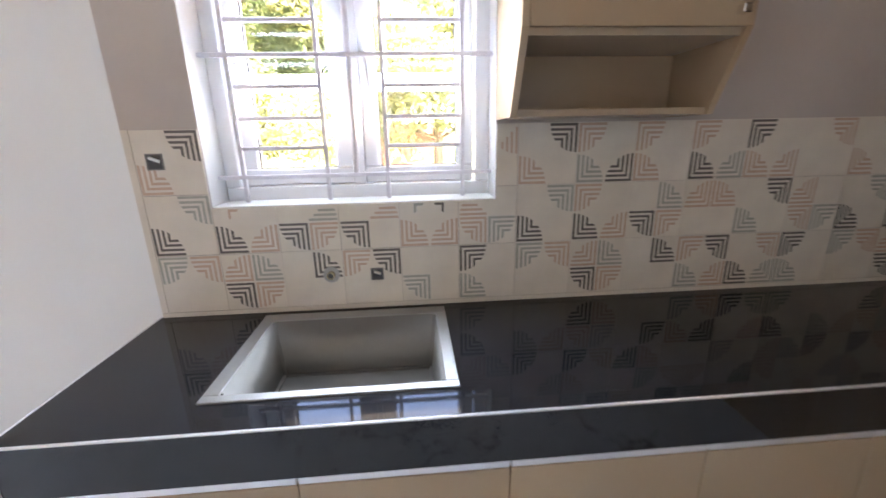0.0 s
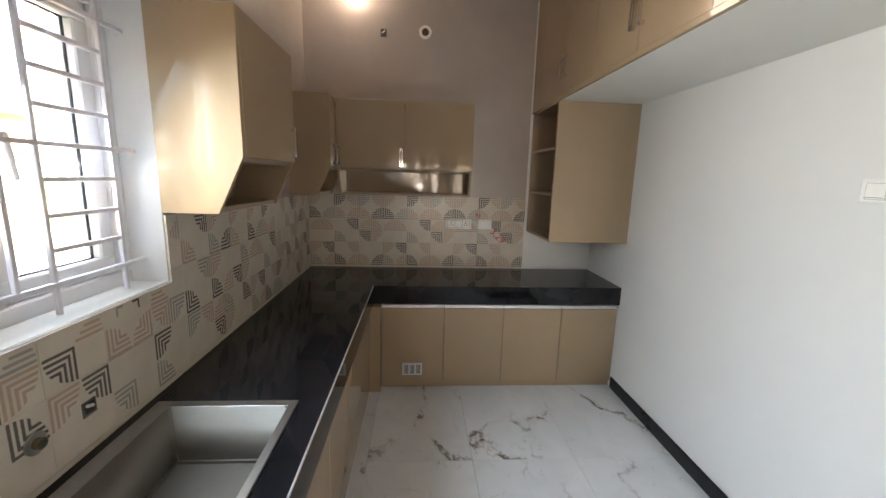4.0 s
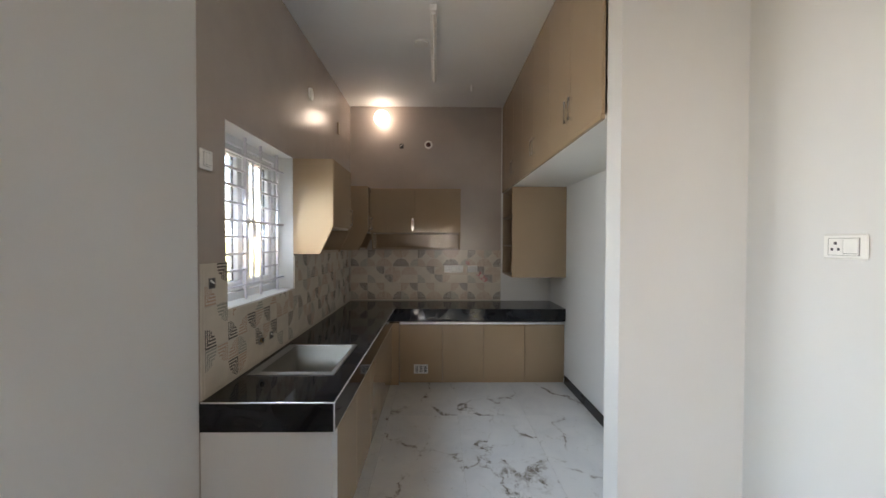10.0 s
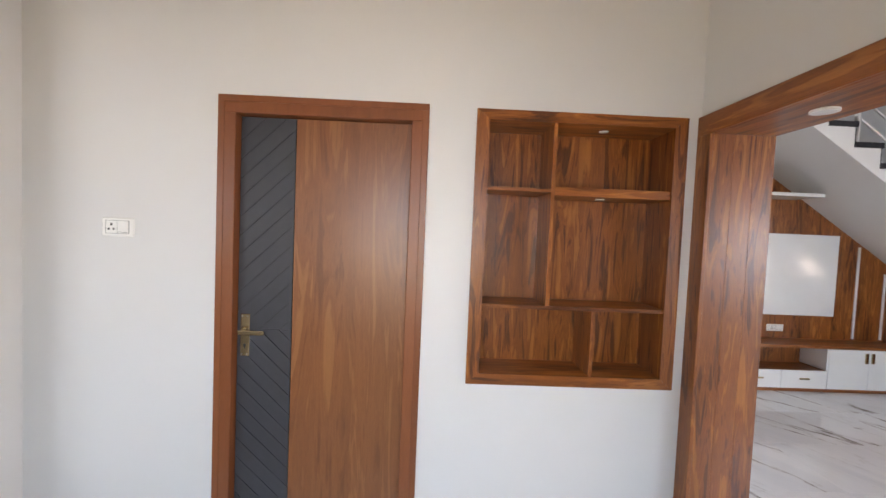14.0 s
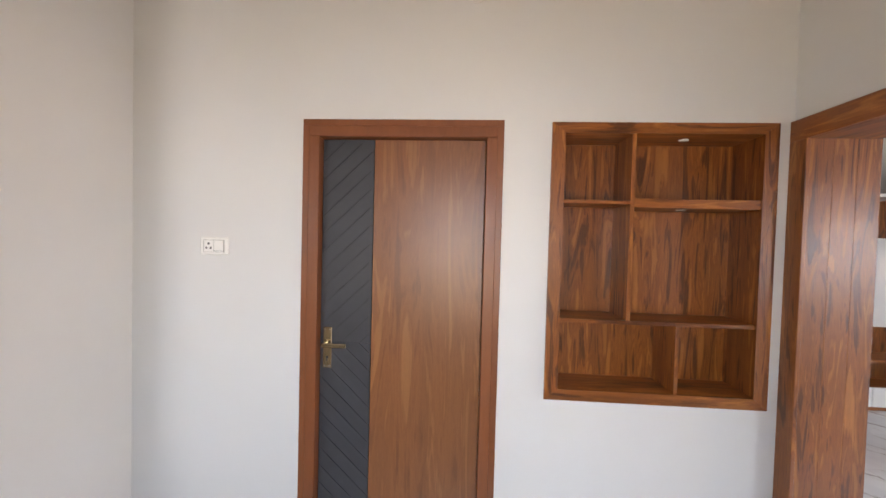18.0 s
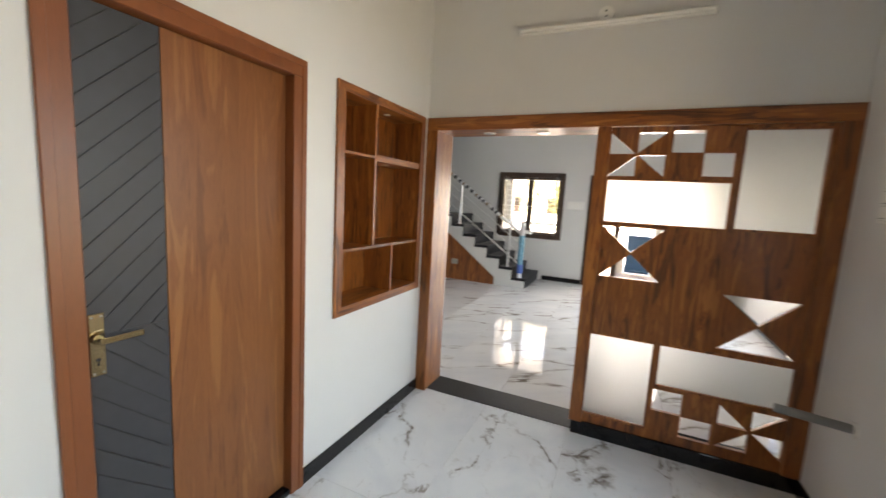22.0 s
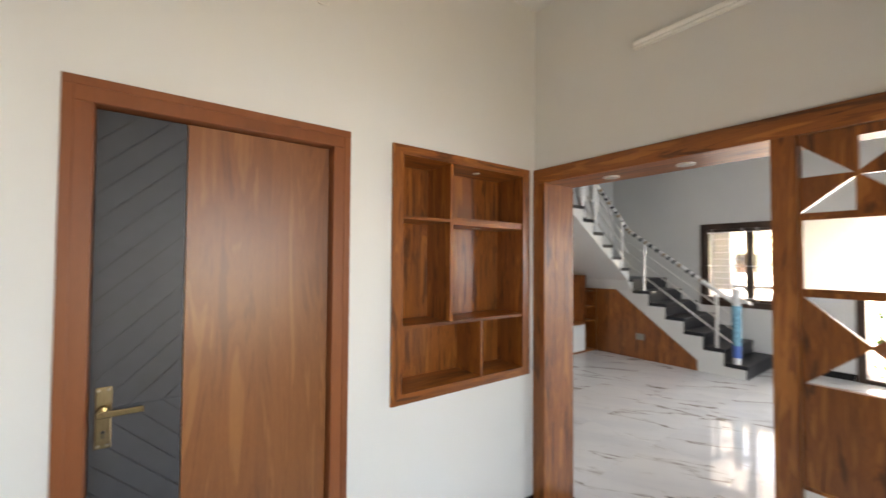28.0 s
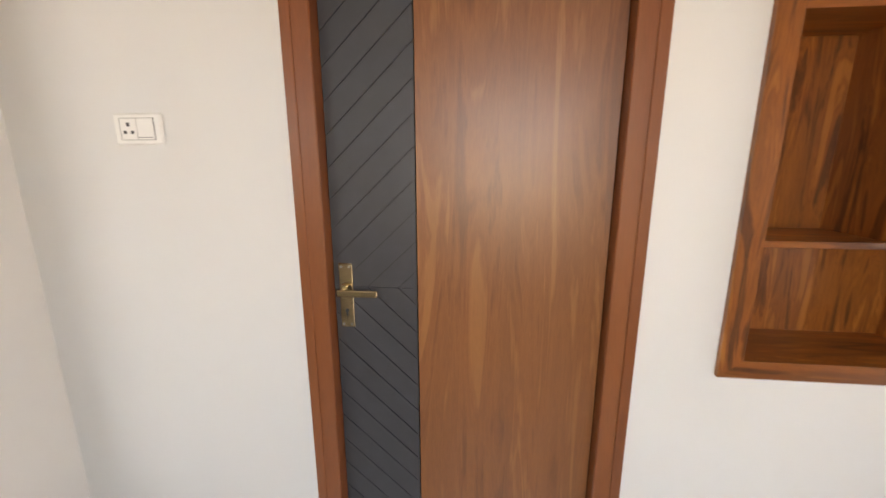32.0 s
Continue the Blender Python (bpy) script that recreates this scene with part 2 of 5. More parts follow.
M_WALL = paint("white wall paint", (0.73, 0.725, 0.705), 0.55, 0.03, 0.006, 60)
M_CEIL = paint("ceiling paint", (0.80, 0.795, 0.78), 0.7, 0.03, 0.006, 60)
M_TAUPE = paint("taupe satin paint", (0.48, 0.415, 0.37), 0.20, 0.13, 0.05, 22, 0.5)
M_BLACK = granite("black granite")
M_STEP = plain("dusty black granite", (0.028, 0.028, 0.032), 0.42, 0.0, 0.25, 40)
M_STEP.node_tree.nodes["Principled BSDF"].inputs["Specular IOR Level"].default_value = 0.2
M_SKIRT = granite("black skirting granite")
M_MARBLE = marble("veined white tile")
M_STREAK = marble("white tile with long diagonal veins", radians(58), (0.40, 1.25, 1.0))
M_GROUT = plain("pale grout", (0.55, 0.54, 0.52), 0.8)
M_GROUTW = plain("cream wall grout", (0.58, 0.52, 0.43), 0.8)
M_LAM = plain("beige gloss laminate", (0.375, 0.268, 0.172), 0.05, 0.0, 0.03, 3, 0.1)
M_LAM.node_tree.nodes["Principled BSDF"].inputs["Specular IOR Level"].default_value = 0.34
M_LAMIN = plain("beige laminate inside", (0.34, 0.25, 0.17), 0.45, 0.0, 0.05, 8)
M_LOFTB = paint("white board", (0.74, 0.74, 0.71), 0.5)
M_ALU = plain("brushed aluminium", (0.72, 0.72, 0.73), 0.36, 0.8, 0.02, 20)
M_STEEL = plain("stainless steel", (0.33, 0.32, 0.30), 0.42, 1.0, 0.06, 60)
M_BOWL = plain("satin sink steel", (0.235, 0.22, 0.197), 0.62, 1.0, 0.06, 60)
M_RAIL = plain("pale railing steel", (0.68, 0.67, 0.65), 0.32, 0.7, 0.06, 30)
M_CHROME = plain("chrome", (0.8, 0.8, 0.8), 0.08, 1.0, 0.02)
M_BRASS = plain("antique brass", (0.52, 0.41, 0.25), 0.24, 1.0, 0.04, 20)
M_UPVC = plain("white upvc", (0.75, 0.75, 0.76), 0.3, 0.0, 0.02, 10)
M_GRILL = plain("white grill paint", (0.66, 0.64, 0.68), 0.4, 0.0, 0.08, 40)
M_GASKET = plain("black gasket", (0.02, 0.02, 0.02), 0.6)
# tint put in only to darken the overbright view outside
M_GLASS = glass("window glass tinted to dim outdoors", 0.0, (0.70, 0.71, 0.705))
M_FROST = glass("frosted glass", 0.42, (0.44, 0.445, 0.435))
# living room panes dimmed too, weakening outdoor brightness and its reflections in the floor
M_DIMGLASS = glass("living room glass tinted to dim outdoors", 0.0, (0.66, 0.65, 0.63))
M_SIDELIGHT = glass("satin sidelight glass", 0.55, (0.95, 0.95, 0.93))
M_PLASTIC = plain("white plastic", (0.90, 0.89, 0.85), 0.13, 0.0, 0.02)
# grey put in for the shade of the groove around switch modules
M_GAPSHADE = plain("grey gap shade", (0.30, 0.29, 0.27), 0.6)
M_PLASTICD = plain("dark socket plastic", (0.04, 0.04, 0.04), 0.4)
M_CREAM = plain("cream ceramic", (0.63, 0.565, 0.475), 0.22, 0.0, 0.06, 9)
M_TK = plain("charcoal glaze", (0.13, 0.115, 0.105), 0.25)
M_TG = plain("grey green glaze", (0.34, 0.335, 0.295), 0.25)
M_TP = plain("dusty pink glaze", (0.50, 0.355, 0.275), 0.25)
WALNUT = [(0.085, 0.020, 0.004), (0.19, 0.050, 0.010), (0.33, 0.098, 0.018), (0.50, 0.172, 0.036)]
M_WOODV = wood("walnut veneer upright", WALNUT, "z", 19, 0.36, 0.35, 1.2, 0.11, 0.27)
M_WOODX = wood("walnut veneer along x", WALNUT, "x", 19, 0.36, 0.2, 1.0, 0.095, 0.45)
M_WOODY = wood("walnut veneer along y", WALNUT, "y", 19, 0.36, 0.2, 1.0, 0.095, 0.45)
TEAK = [(0.155, 0.046, 0.012), (0.208, 0.065, 0.017), (0.248, 0.083, 0.023), (0.342, 0.131, 0.041)]
M_DOOR = wood("teak door veneer", TEAK, "z", 9.0, 0.38, 0.32, 1.3, 0.10, 0.11, 0.36)
M_FRAME = wood("red brown door frame", [(0.19, 0.052, 0.014), (0.22, 0.062, 0.017), (0.245, 0.070, 0.020), (0.27, 0.081, 0.024)], "z", 6, 0.42, 0.1, 0.3, 0.12, 0.1)
M_CHAR = plain("charcoal matt laminate", (0.040, 0.041, 0.047), 0.5, 0.0, 0.1, 20)
M_LAMP = glow("lit globe", (1.0, 0.91, 0.82), 0.20)
M_DARKWOOD = wood("dark brown window wood", [(0.024, 0.010, 0.006), (0.040, 0.018, 0.011), (0.052, 0.024, 0.014), (0.068, 0.032, 0.019)], "z", 8)
M_WHITELAM = plain("white gloss laminate", (0.82, 0.82, 0.80), 0.12, 0.0, 0.02, 4, 0.4)
M_PLASTER = paint("weathered white plaster", (0.70, 0.70, 0.68), 0.8, 0.1)
M_PARAPET = paint("white compound wall plaster", (0.62, 0.63, 0.65), 0.85, 0.08)
M_BOXMETAL = plain("dull box metal", (0.16, 0.15, 0.14), 0.5, 0.3)
M_BLUE = plain("blue gate paint", (0.055, 0.13, 0.24), 0.4)
M_WRAP = plain("pale plastic wrap", (0.75, 0.75, 0.74), 0.18, 0.0, 0.2, 40, 0.4)
M_BLUEWRAP = plain("blue plastic wrap", (0.16, 0.38, 0.50), 0.22, 0.0, 0.3, 25, 0.3)
M_RED = plain("red pencil", (0.55, 0.04, 0.09), 0.6)


# ---- mesh helpers ----
def bx(bm, x0, x1, y0, y1, z0, z1, b=0.0):
    vs = [bm.verts.new(p) for p in ((x0, y0, z0), (x1, y0, z0), (x1, y1, z0), (x0, y1, z0), (x0, y0, z1), (x1, y0, z1), (x1, y1, z1), (x0, y1, z1))]
    fs = [bm.faces.new([vs[i] for i in q]) for q in ((3, 2, 1, 0), (4, 5, 6, 7), (0, 1, 5, 4), (1, 2, 6, 5), (2, 3, 7, 6), (3, 0, 4, 7))]
    if b > 0:
        es = list({e for f in fs for e in f.edges})
        bmesh.ops.bevel(bm, geom=es, offset=b, segments=1, affect="EDGES")
    return bm


def box(x0, x1, y0, y1, z0, z1, b=0.0):
    return bx(bmesh.new(), min(x0, x1), max(x0, x1), min(y0, y1), max(y0, y1), min(z0, z1), max(z0, z1), b)


def rod(bm, p, q, r, seg=10, r2=None):
    p, q = Vector(p), Vector(q)
    d = q - p
    m = Matrix.Translation((p + q) / 2) @ d.to_track_quat("Z", "Y").to_matrix().to_4x4()
    bmesh.ops.create_cone(bm, cap_ends=True, segments=seg, radius1=r, radius2=r if r2 is None else r2, depth=d.length, matrix=m)
    return bm


def prism(bm, poly, axis, a, b):
    """Extrudes a polygon of two coordinates along the axis from a to b."""
    def at(p, w):
        return {"x": (w, p[0], p[1]), "y": (p[0], w, p[1]), "z": (p[0], p[1], w)}[axis]
    lo, hi = [bm.verts.new(at(p, a)) for p in poly], [bm.verts.new(at(p, b)) for p in poly]
    n = len(poly)
    bm.faces.new(lo[::-1])
    bm.faces.new(hi)
    for i in range(n):
        bm.faces.new((lo[i], lo[(i + 1) % n], hi[(i + 1) % n], hi[i]))
    bmesh.ops.recalc_face_normals(bm, faces=bm.faces[:])
    return bm


BASE = {}


def thing(name, at, label, category, group="", kind=""):
    ob = new(name)
    ob.location = at
    BASE[ob] = Vector(at)
    ob.empty_display_size = 0.1
    return tagged(ob, label, category, group, kind)


def put(name, bm, material, at=(0, 0, 0)):
    """Links a bmesh, drawn in world metres, as one mesh with its origin at the given place."""
    at = Vector(at)
    bmesh.ops.translate(bm, verts=bm.verts[:], vec=-at)
    me = bpy.data.meshes.new(name)
    bm.to_mesh(me)
    bm.free()
    for m in material if isinstance(material, (list, tuple)) else [material]:
        me.materials.append(m)
    ob = new(name, me)
    ob.location = at
    BASE[ob] = at
    return ob


def part(name, bm, material, parent, label=""):
    at = BASE[parent]
    ob = put(name, bm, material, at)
    ob.location = (0, 0, 0)
    ob.parent = parent
    return tagged(ob, label)


def solid(name, bm, material, label, category, at=(0, 0, 0), kind="", group=""):
    return tagged(put(name, bm, material, at), label, category, group, kind)


def smooth(ob, angle=40):
    for p in ob.data.polygons:
        p.use_smooth = True
    ob.data.set_sharp_from_angle(angle=radians(angle))
    return ob

# ---- the setting: walls, floors, ceilings ----
YN, YS, XE, H = 1.517, -0.93, 2.34, 3.163
KW = (-0.49, 0.437, 1.18, 2.137)
DW = (-3.017, -1.81, 0.913, 2.128)
XW, YLS, YLN = -9.26, -3.55, 2.28
XP0, XP1 = -4.08, -3.815


def wall_x(bm, x0, x1, y0, y1, z0, z1, holes):
    """A wall along x, from y0 to y1 thick, with holes (x0, x1, z0, z1) in order of x."""
    at = x0
    for a, b, c, d in holes:
        bx(bm, at, a, y0, y1, z0, z1)
        if c > z0:
            bx(bm, a, b, y0, y1, z0, c)
        if d < z1:
            bx(bm, a, b, y0, y1, d, z1)
        at = b
    return bx(bm, at, x1, y0, y1, z0, z1)


def wall_y(bm, y0, y1, x0, x1, z0, z1, holes):
    at = y0
    for a, b, c, d in holes:
        bx(bm, x0, x1, at, a, z0, z1)
        if c > z0:
            bx(bm, x0, x1, a, b, z0, c)
        if d < z1:
            bx(bm, x0, x1, a, b, d, z1)
        at = b
    return bx(bm, x0, x1, at, y1, z0, z1)


def setting(name, bm, mat, label, category="wall"):
    return solid(name, bm, mat, label, category, kind="structure")


setting("wall_north", wall_x(bmesh.new(), XP0, XE + 0.23, YN, YN + 0.23, -0.3, H, [DW, KW]), M_WALL, "white painted wall with two barred windows")
setting("wall_east", box(XE, XE + 0.23, YS - 0.3, YN, -0.3, H), M_WALL, "painted end wall of the kitchen")
setting("wall_south", wall_x(bmesh.new(), XP1, XE, YS - 0.3, YS, -0.3, H, [(-3.72, -2.80, 0.88, 2.10), (-2.535, -1.625, -0.3, 2.112)]), M_WALL, "white painted wall with a door and a niche")
setting("wall_behind_door", box(-2.535, -1.625, YS - 0.3, YS - 0.12, -0.3, 2.112), M_WALL, "plain wall closing the doorway")
setting("wall_stub", box(-0.735, -0.585, YS, -0.36, -0.3, H), M_WALL, "short white wall between dining space and kitchen")
setting("wall_over_opening", box(XP0, XP1, YS, YN, 2.128, H), M_WALL, "white wall over the wide framed opening")
setting("wall_west", wall_y(bmesh.new(), YLS, YLN, XW - 0.23, XW, -0.3, 6.2, [(-1.95, -0.675, 0.87, 2.135), (-0.17, 1.45, -0.3, 2.125)]), M_WALL, "white living room wall with window and entrance")
setting("wall_south_living", box(XW, XP1, YLS - 0.23, YLS, -0.3, 6.2), M_WALL, "white wall behind the stairs")
setting("wall_north_living", wall_x(bmesh.new(), XW, XP0, YLN, YLN + 0.23, -0.3, H, [(-7.3, -6.3, 0.9, 2.13)]), M_WALL, "white living room wall")
lw = bmesh.new()
bx(lw, XP0, XP1, YLS, YS - 0.3, -0.3, H)
bx(lw, XP0, XP1, YN + 0.23, YLN, -0.3, H)
bx(lw, XP0, XP1, YS - 0.3, YS, -0.3, 2.128)
bx(lw, XP0, XP1, YS - 0.3, YS, 2.128, H)
setting("wall_partition_living", lw, M_WALL, "white wall beside the wide opening")
setting("ceiling", box(XP1, XE, YS, YN, H, H + 0.15), M_CEIL, "white painted ceiling", "ceiling")
cl = bmesh.new()
bx(cl, XW, XP1, -2.55, YLN, H, H + 0.15)
bx(cl, -5.2, XP1, YLS, -2.55, H, H + 0.15)
setting("ceiling_living", cl, M_CEIL, "white living room ceiling with an open stairwell", "ceiling")
up = bmesh.new()
bx(up, XW, -5.0, -2.50, -2.30, H + 0.15, 6.2)
bx(up, -5.2, -5.0, YLS, -2.50, H + 0.15, 6.2)
setting("wall_stairwell", up, M_WALL, "white stairwell wall above")
def stair_roof():
    bm = bmesh.new()
    bx(bm, XW, -6.5, YLS, -2.3, 6.2, 6.35)
    bx(bm, -6.5, -5.0, YLS, -2.3, 6.2, 6.35)
    return bm


setting("ceiling_stairwell", stair_roof(), M_CEIL, "stairwell ceiling", "ceiling")
# taupe finish of the kitchen walls, a thin coat in front of the masonry
coat = wall_x(bmesh.new(), -0.717, XE - 0.002, YN - 0.003, YN, 0.0, H, [KW])
setting("paint_north", coat, M_TAUPE, "taupe satin paint round the kitchen window", "paint")
setting("paint_east", box(XE - 0.003, XE, -0.322, YN - 0.003, 0.0, H), M_TAUPE, "taupe satin paint on the kitchen end wall", "paint")

# floors: a bed with vitrified tiles on it
setting("floor", box(XW - 0.23, XE + 0.23, YLS - 0.23, YLN + 0.23, -0.3, -0.006), M_GROUT, "grouted floor under glossy marble look tiles", "floor")
floor_bed = bpy.data.objects["floor"]

# skirtings
sk = bmesh.new()
T, SH = 0.012, 0.09
for a in ((-1.607, -0.735 - T, YS, YS + T), (-3.795, -2.553, YS, YS + T), (-0.585, 1.735, YS, YS + T), (-0.735 - T, -0.735, YS, -0.36 + T), (-0.735, -0.585, -0.36, -0.36 + T), (-0.585, -0.585 + T, YS + T, -0.36 + T), (-3.795, -0.725, YN - T, YN), (XW, XW + T, -0.95, -0.19), (XW, XW + T, 1.46, YLN), (XW + T, XP0, YLN - T, YLN), (XP0 - T, XP0, YLS, YS - 0.02)):
    bx(sk, *a, 0.0, SH, 0.002)
setting("baseboard", sk, M_SKIRT, "black polished granite skirting", "skirting")

# ---- windows ----
def window_unit(name, x0, x1, z0, z1, splits, label, pane_mat=M_GLASS, wall=YN):
    """White framed casement window in the north wall; splits: the glass openings (x0, x1)."""
    y0, y1 = wall + 0.12, wall + 0.20
    w = thing(name, ((x0 + x1) / 2, y0, z0), label, "window", kind="structure")
    fr = bmesh.new()
    bx(fr, x0, x1, y0, y1, z0, z0 + 0.05, 0.004)
    bx(fr, x0, x1, y0, y1, z1 - 0.05, z1, 0.004)
    bx(fr, x0, x0 + 0.05, y0, y1, z0 + 0.05, z1 - 0.05, 0.004)
    bx(fr, x1 - 0.05, x1, y0, y1, z0 + 0.05, z1 - 0.05, 0.004)
    part("window_frame", fr, M_UPVC, w)
    for a, b in splits:
        sash = bmesh.new()
        o, i = 0.058, 0.0
        g0, g1 = z0 + 0.11, z1 - 0.11
        for r in ((a - o, b + o, z0 + 0.052, g0), (a - o, b + o, g1, z1 - 0.052), (a - o, a, g0, g1), (b, b + o, g0, g1)):
            bx(sash, r[0], r[1], y0 + 0.012, y1 - 0.012, r[2], r[3], 0.005)
        s = part("sash", sash, M_UPVC, w)
        gk = bmesh.new()
        for r in ((a - 0.001, b + 0.001, g0 - 0.001, g0 + 0.003), (a - 0.001, b + 0.001, g1 - 0.003, g1 + 0.001), (a - 0.001, a + 0.003, g0, g1), (b - 0.003, b + 0.001, g0, g1)):
            bx(gk, r[0], r[1], y0 + 0.038, y0 + 0.046, r[2], r[3])
        part("gasket", gk, M_GASKET, s, "black rubber gasket")
        pane = part("pane", box(a, b, y0 + 0.045, y0 + 0.050, g0, g1), pane_mat, s, "glass pane with a tint that dims outdoors")
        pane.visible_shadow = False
        hd = bmesh.new()
        hx = a - 0.03
        zc = (z0 + z1) / 2
        bx(hd, hx - 0.012, hx + 0.012, y0 - 0.002, y0 + 0.012, zc - 0.03, zc + 0.03, 0.004)
        rod(hd, (hx, y0 - 0.03, zc), (hx, y0, zc), 0.008)
        rod(hd, (hx, y0 - 0.032, zc + 0.006), (hx + 0.012, y0 - 0.036, zc - 0.11), 0.008, 8, 0.006)
        smooth(part("handle", hd, M_UPVC, s, "white lever handle"))
    post = (splits[0][1] + splits[1][0]) / 2
    part("mullion", box(post - 0.022, post + 0.022, y0 + 0.001, y1 - 0.001, z0 + 0.051, z1 - 0.051, 0.003), M_UPVC, w)
    sill = box(x0 + 0.001, x1 - 0.001, wall + 0.002, y0 - 0.001, z0 - 0.012, z0 + 0.004, 0.002)
    part("window_sill", sill, M_LOFTB, w, "white painted sill")
    return w


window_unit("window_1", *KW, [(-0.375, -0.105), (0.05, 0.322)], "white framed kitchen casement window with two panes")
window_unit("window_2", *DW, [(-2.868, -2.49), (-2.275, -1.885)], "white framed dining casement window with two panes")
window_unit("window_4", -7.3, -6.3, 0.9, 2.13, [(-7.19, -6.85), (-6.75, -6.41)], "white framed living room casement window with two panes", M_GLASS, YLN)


def grill(name, x0, x1, z0, z1, uprights, rails, rungs, middle, label):
    y = YN + 0.073
    g = thing(name, ((x0 + x1) / 2, y, z0), label, "window grill")
    r = 0.0065
    for x in uprights:
        part("upright_bar", box(x - r, x + r, y - r, y + r, z0 + 0.003, z1, 0.0015), M_GRILL, g)
    part("upright_bar", box(middle - r, middle + r, y - r, y + r, rails[0], rails[-1], 0.0015), M_GRILL, g)
    for z in rails:
        part("rail", box(x0, x1, y - r - 0.001, y + r + 0.001, z - r, z + r, 0.0015), M_GRILL, g)
    for z in rungs:
        for a, b in ((uprights[0], uprights[1]), (uprights[2], uprights[3])):
            part("rung", box(a + r, b - r, y - r, y + r, z - r, z + r, 0.0015), M_GRILL, g)
    return g


grill("window_grill", KW[0], KW[1], KW[2], KW[3], (-0.404, -0.127, 0.076, 0.335), (1.268, 1.645, 2.025), (1.361, 1.455, 1.552, 1.743, 1.838, 1.932), -0.029, "white painted steel bars in the kitchen window")
grill("window_grill", DW[0], DW[1], DW[2], DW[3], (-2.955, -2.555, -2.338, -1.915), (0.965, 1.50, 2.037), (1.07, 1.178, 1.285, 1.393, 1.607, 1.715, 1.822, 1.930), -2.448, "white painted steel bars in the dining window")

# ---- kitchen: worktop and sink ----
XC0, YC, XCE, ZC, ZA = -0.722, 0.913, 1.732, 0.807, 0.673
SX0, SX1, SY0, SY1 = -0.335, 0.228, 1.03, 1.45
wt = bmesh.new()
for a in ((XC0, SX0, YC, YN - 0.004), (SX1, XE - 0.004, YC, YN - 0.004), (SX0, SX1, YC, SY0), (SX0, SX1, SY1, YN - 0.004)):
    bx(wt, *a, ZA, ZC)
bx(wt, XCE, XE - 0.004, YS + 0.001, YC, ZA, ZC)
bmesh.ops.remove_doubles(wt, verts=wt.verts[:], dist=0.0005)
solid("kitchen_worktop", wt, M_BLACK, "black polished granite worktop with a deep front edge", "worktop", (0.8, 1.2, ZC))
# pale rods drawn for the line of light that the worktop edge reflects
nose = bmesh.new()
for p, q in (((XC0, YC, ZC), (XCE, YC, ZC)), ((XC0, YC, ZC), (XC0, YN - 0.01, ZC)), ((XC0, YC, ZA), (XC0, YC, ZC))):
    rod(nose, (p[0] - 0.0, p[1], p[2] - 0.002), (q[0], q[1], q[2] - 0.002), 0.0035, 8)
part("edge", nose, M_ALU, bpy.data.objects["kitchen_worktop"], "pale metal rods drawn as the glint on the worktop edge")
solid("worktop_support", box(-0.714, -0.62, YC + 0.012, YN - 0.004, 0.0, ZA), M_WALL, "white plastered block under the worktop end", "wall", (-0.67, 1.2, 0), "structure")

sink = thing("kitchen_sink", (-0.05, 1.24, ZC), "square stainless steel sink let into black granite", "sink")
rim = bmesh.new()
for a in ((-0.358, 0.252, 1.008, 1.034), (-0.358, 0.252, 1.42, 1.474), (-0.358, -0.318, 1.034, 1.42), (0.218, 0.252, 1.034, 1.42)):
    bx(rim, *a, ZC - 0.002, ZC + 0.006, 0.002)
part("rim", rim, M_STEEL, sink)
bowl = bmesh.new()
top = [(-0.318, 1.034), (0.218, 1.034), (0.218, 1.42), (-0.318, 1.42)]
low = [(-0.300, 1.052), (0.200, 1.052), (0.200, 1.402), (-0.300, 1.402)]
vt = [bowl.verts.new((x, y, ZC + 0.004)) for x, y in top]
vl = [bowl.verts.new((x, y, ZC - 0.19)) for x, y in low]
for i in range(4):
    bowl.faces.new((vt[i], vl[i], vl[(i + 1) % 4], vt[(i + 1) % 4]))
bowl.faces.new(vl)
bmesh.ops.bevel(bowl, geom=[e for e in bowl.edges if not e.is_boundary], offset=0.009, segments=2, affect="EDGES")
bmesh.ops.recalc_face_normals(bowl, faces=bowl.faces[:])
for f in bowl.faces:
    f.normal_flip()
b_ob = part("bowl", bowl, M_BOWL, sink)
smooth(b_ob, 35)
so = b_ob.modifiers.new("thick", "SOLIDIFY")
so.thickness, so.offset = 0.0015, -1
dr = bmesh.new()
rod(dr, (-0.05, 1.23, ZC - 0.1895), (-0.05, 1.23, ZC - 0.184), 0.045, 24)
rod(dr, (-0.05, 1.23, ZC - 0.185), (-0.05, 1.23, ZC - 0.180), 0.028, 20)
part("drain", dr, M_CHROME, sink, "round chrome drain")


# ---- kitchen: cabinets ----
def pull(parent, x, y, z0, z1, axis, out):
    """A flat chrome bow pull; axis: the wall's axis along which its width runs; out: the way that it stands off."""
    bm = bmesh.new()
    w, d = 0.011, 0.026 * out
    for a, b in ((z0, z0 + 0.02), (z1 - 0.02, z1)):
        if axis == "x":
            bx(bm, x - w, x + w, min(y, y + d), max(y, y + d), a, b, 0.002)
        else:
            bx(bm, min(y, y + d), max(y, y + d), x - w, x + w, a, b, 0.002)
    e0, e1 = y + d * 0.72, y + d
    for a in (-w, w - 0.005):
        if axis == "x":
            bx(bm, x + a, x + a + 0.005, min(e0, e1), max(e0, e1), z0 + 0.018, z1 - 0.018)
        else:
            bx(bm, min(e0, e1), max(e0, e1), x + a, x + a + 0.005, z0 + 0.018, z1 - 0.018)
    return part("handle", bm, M_CHROME, parent, "flat chrome bow handle")


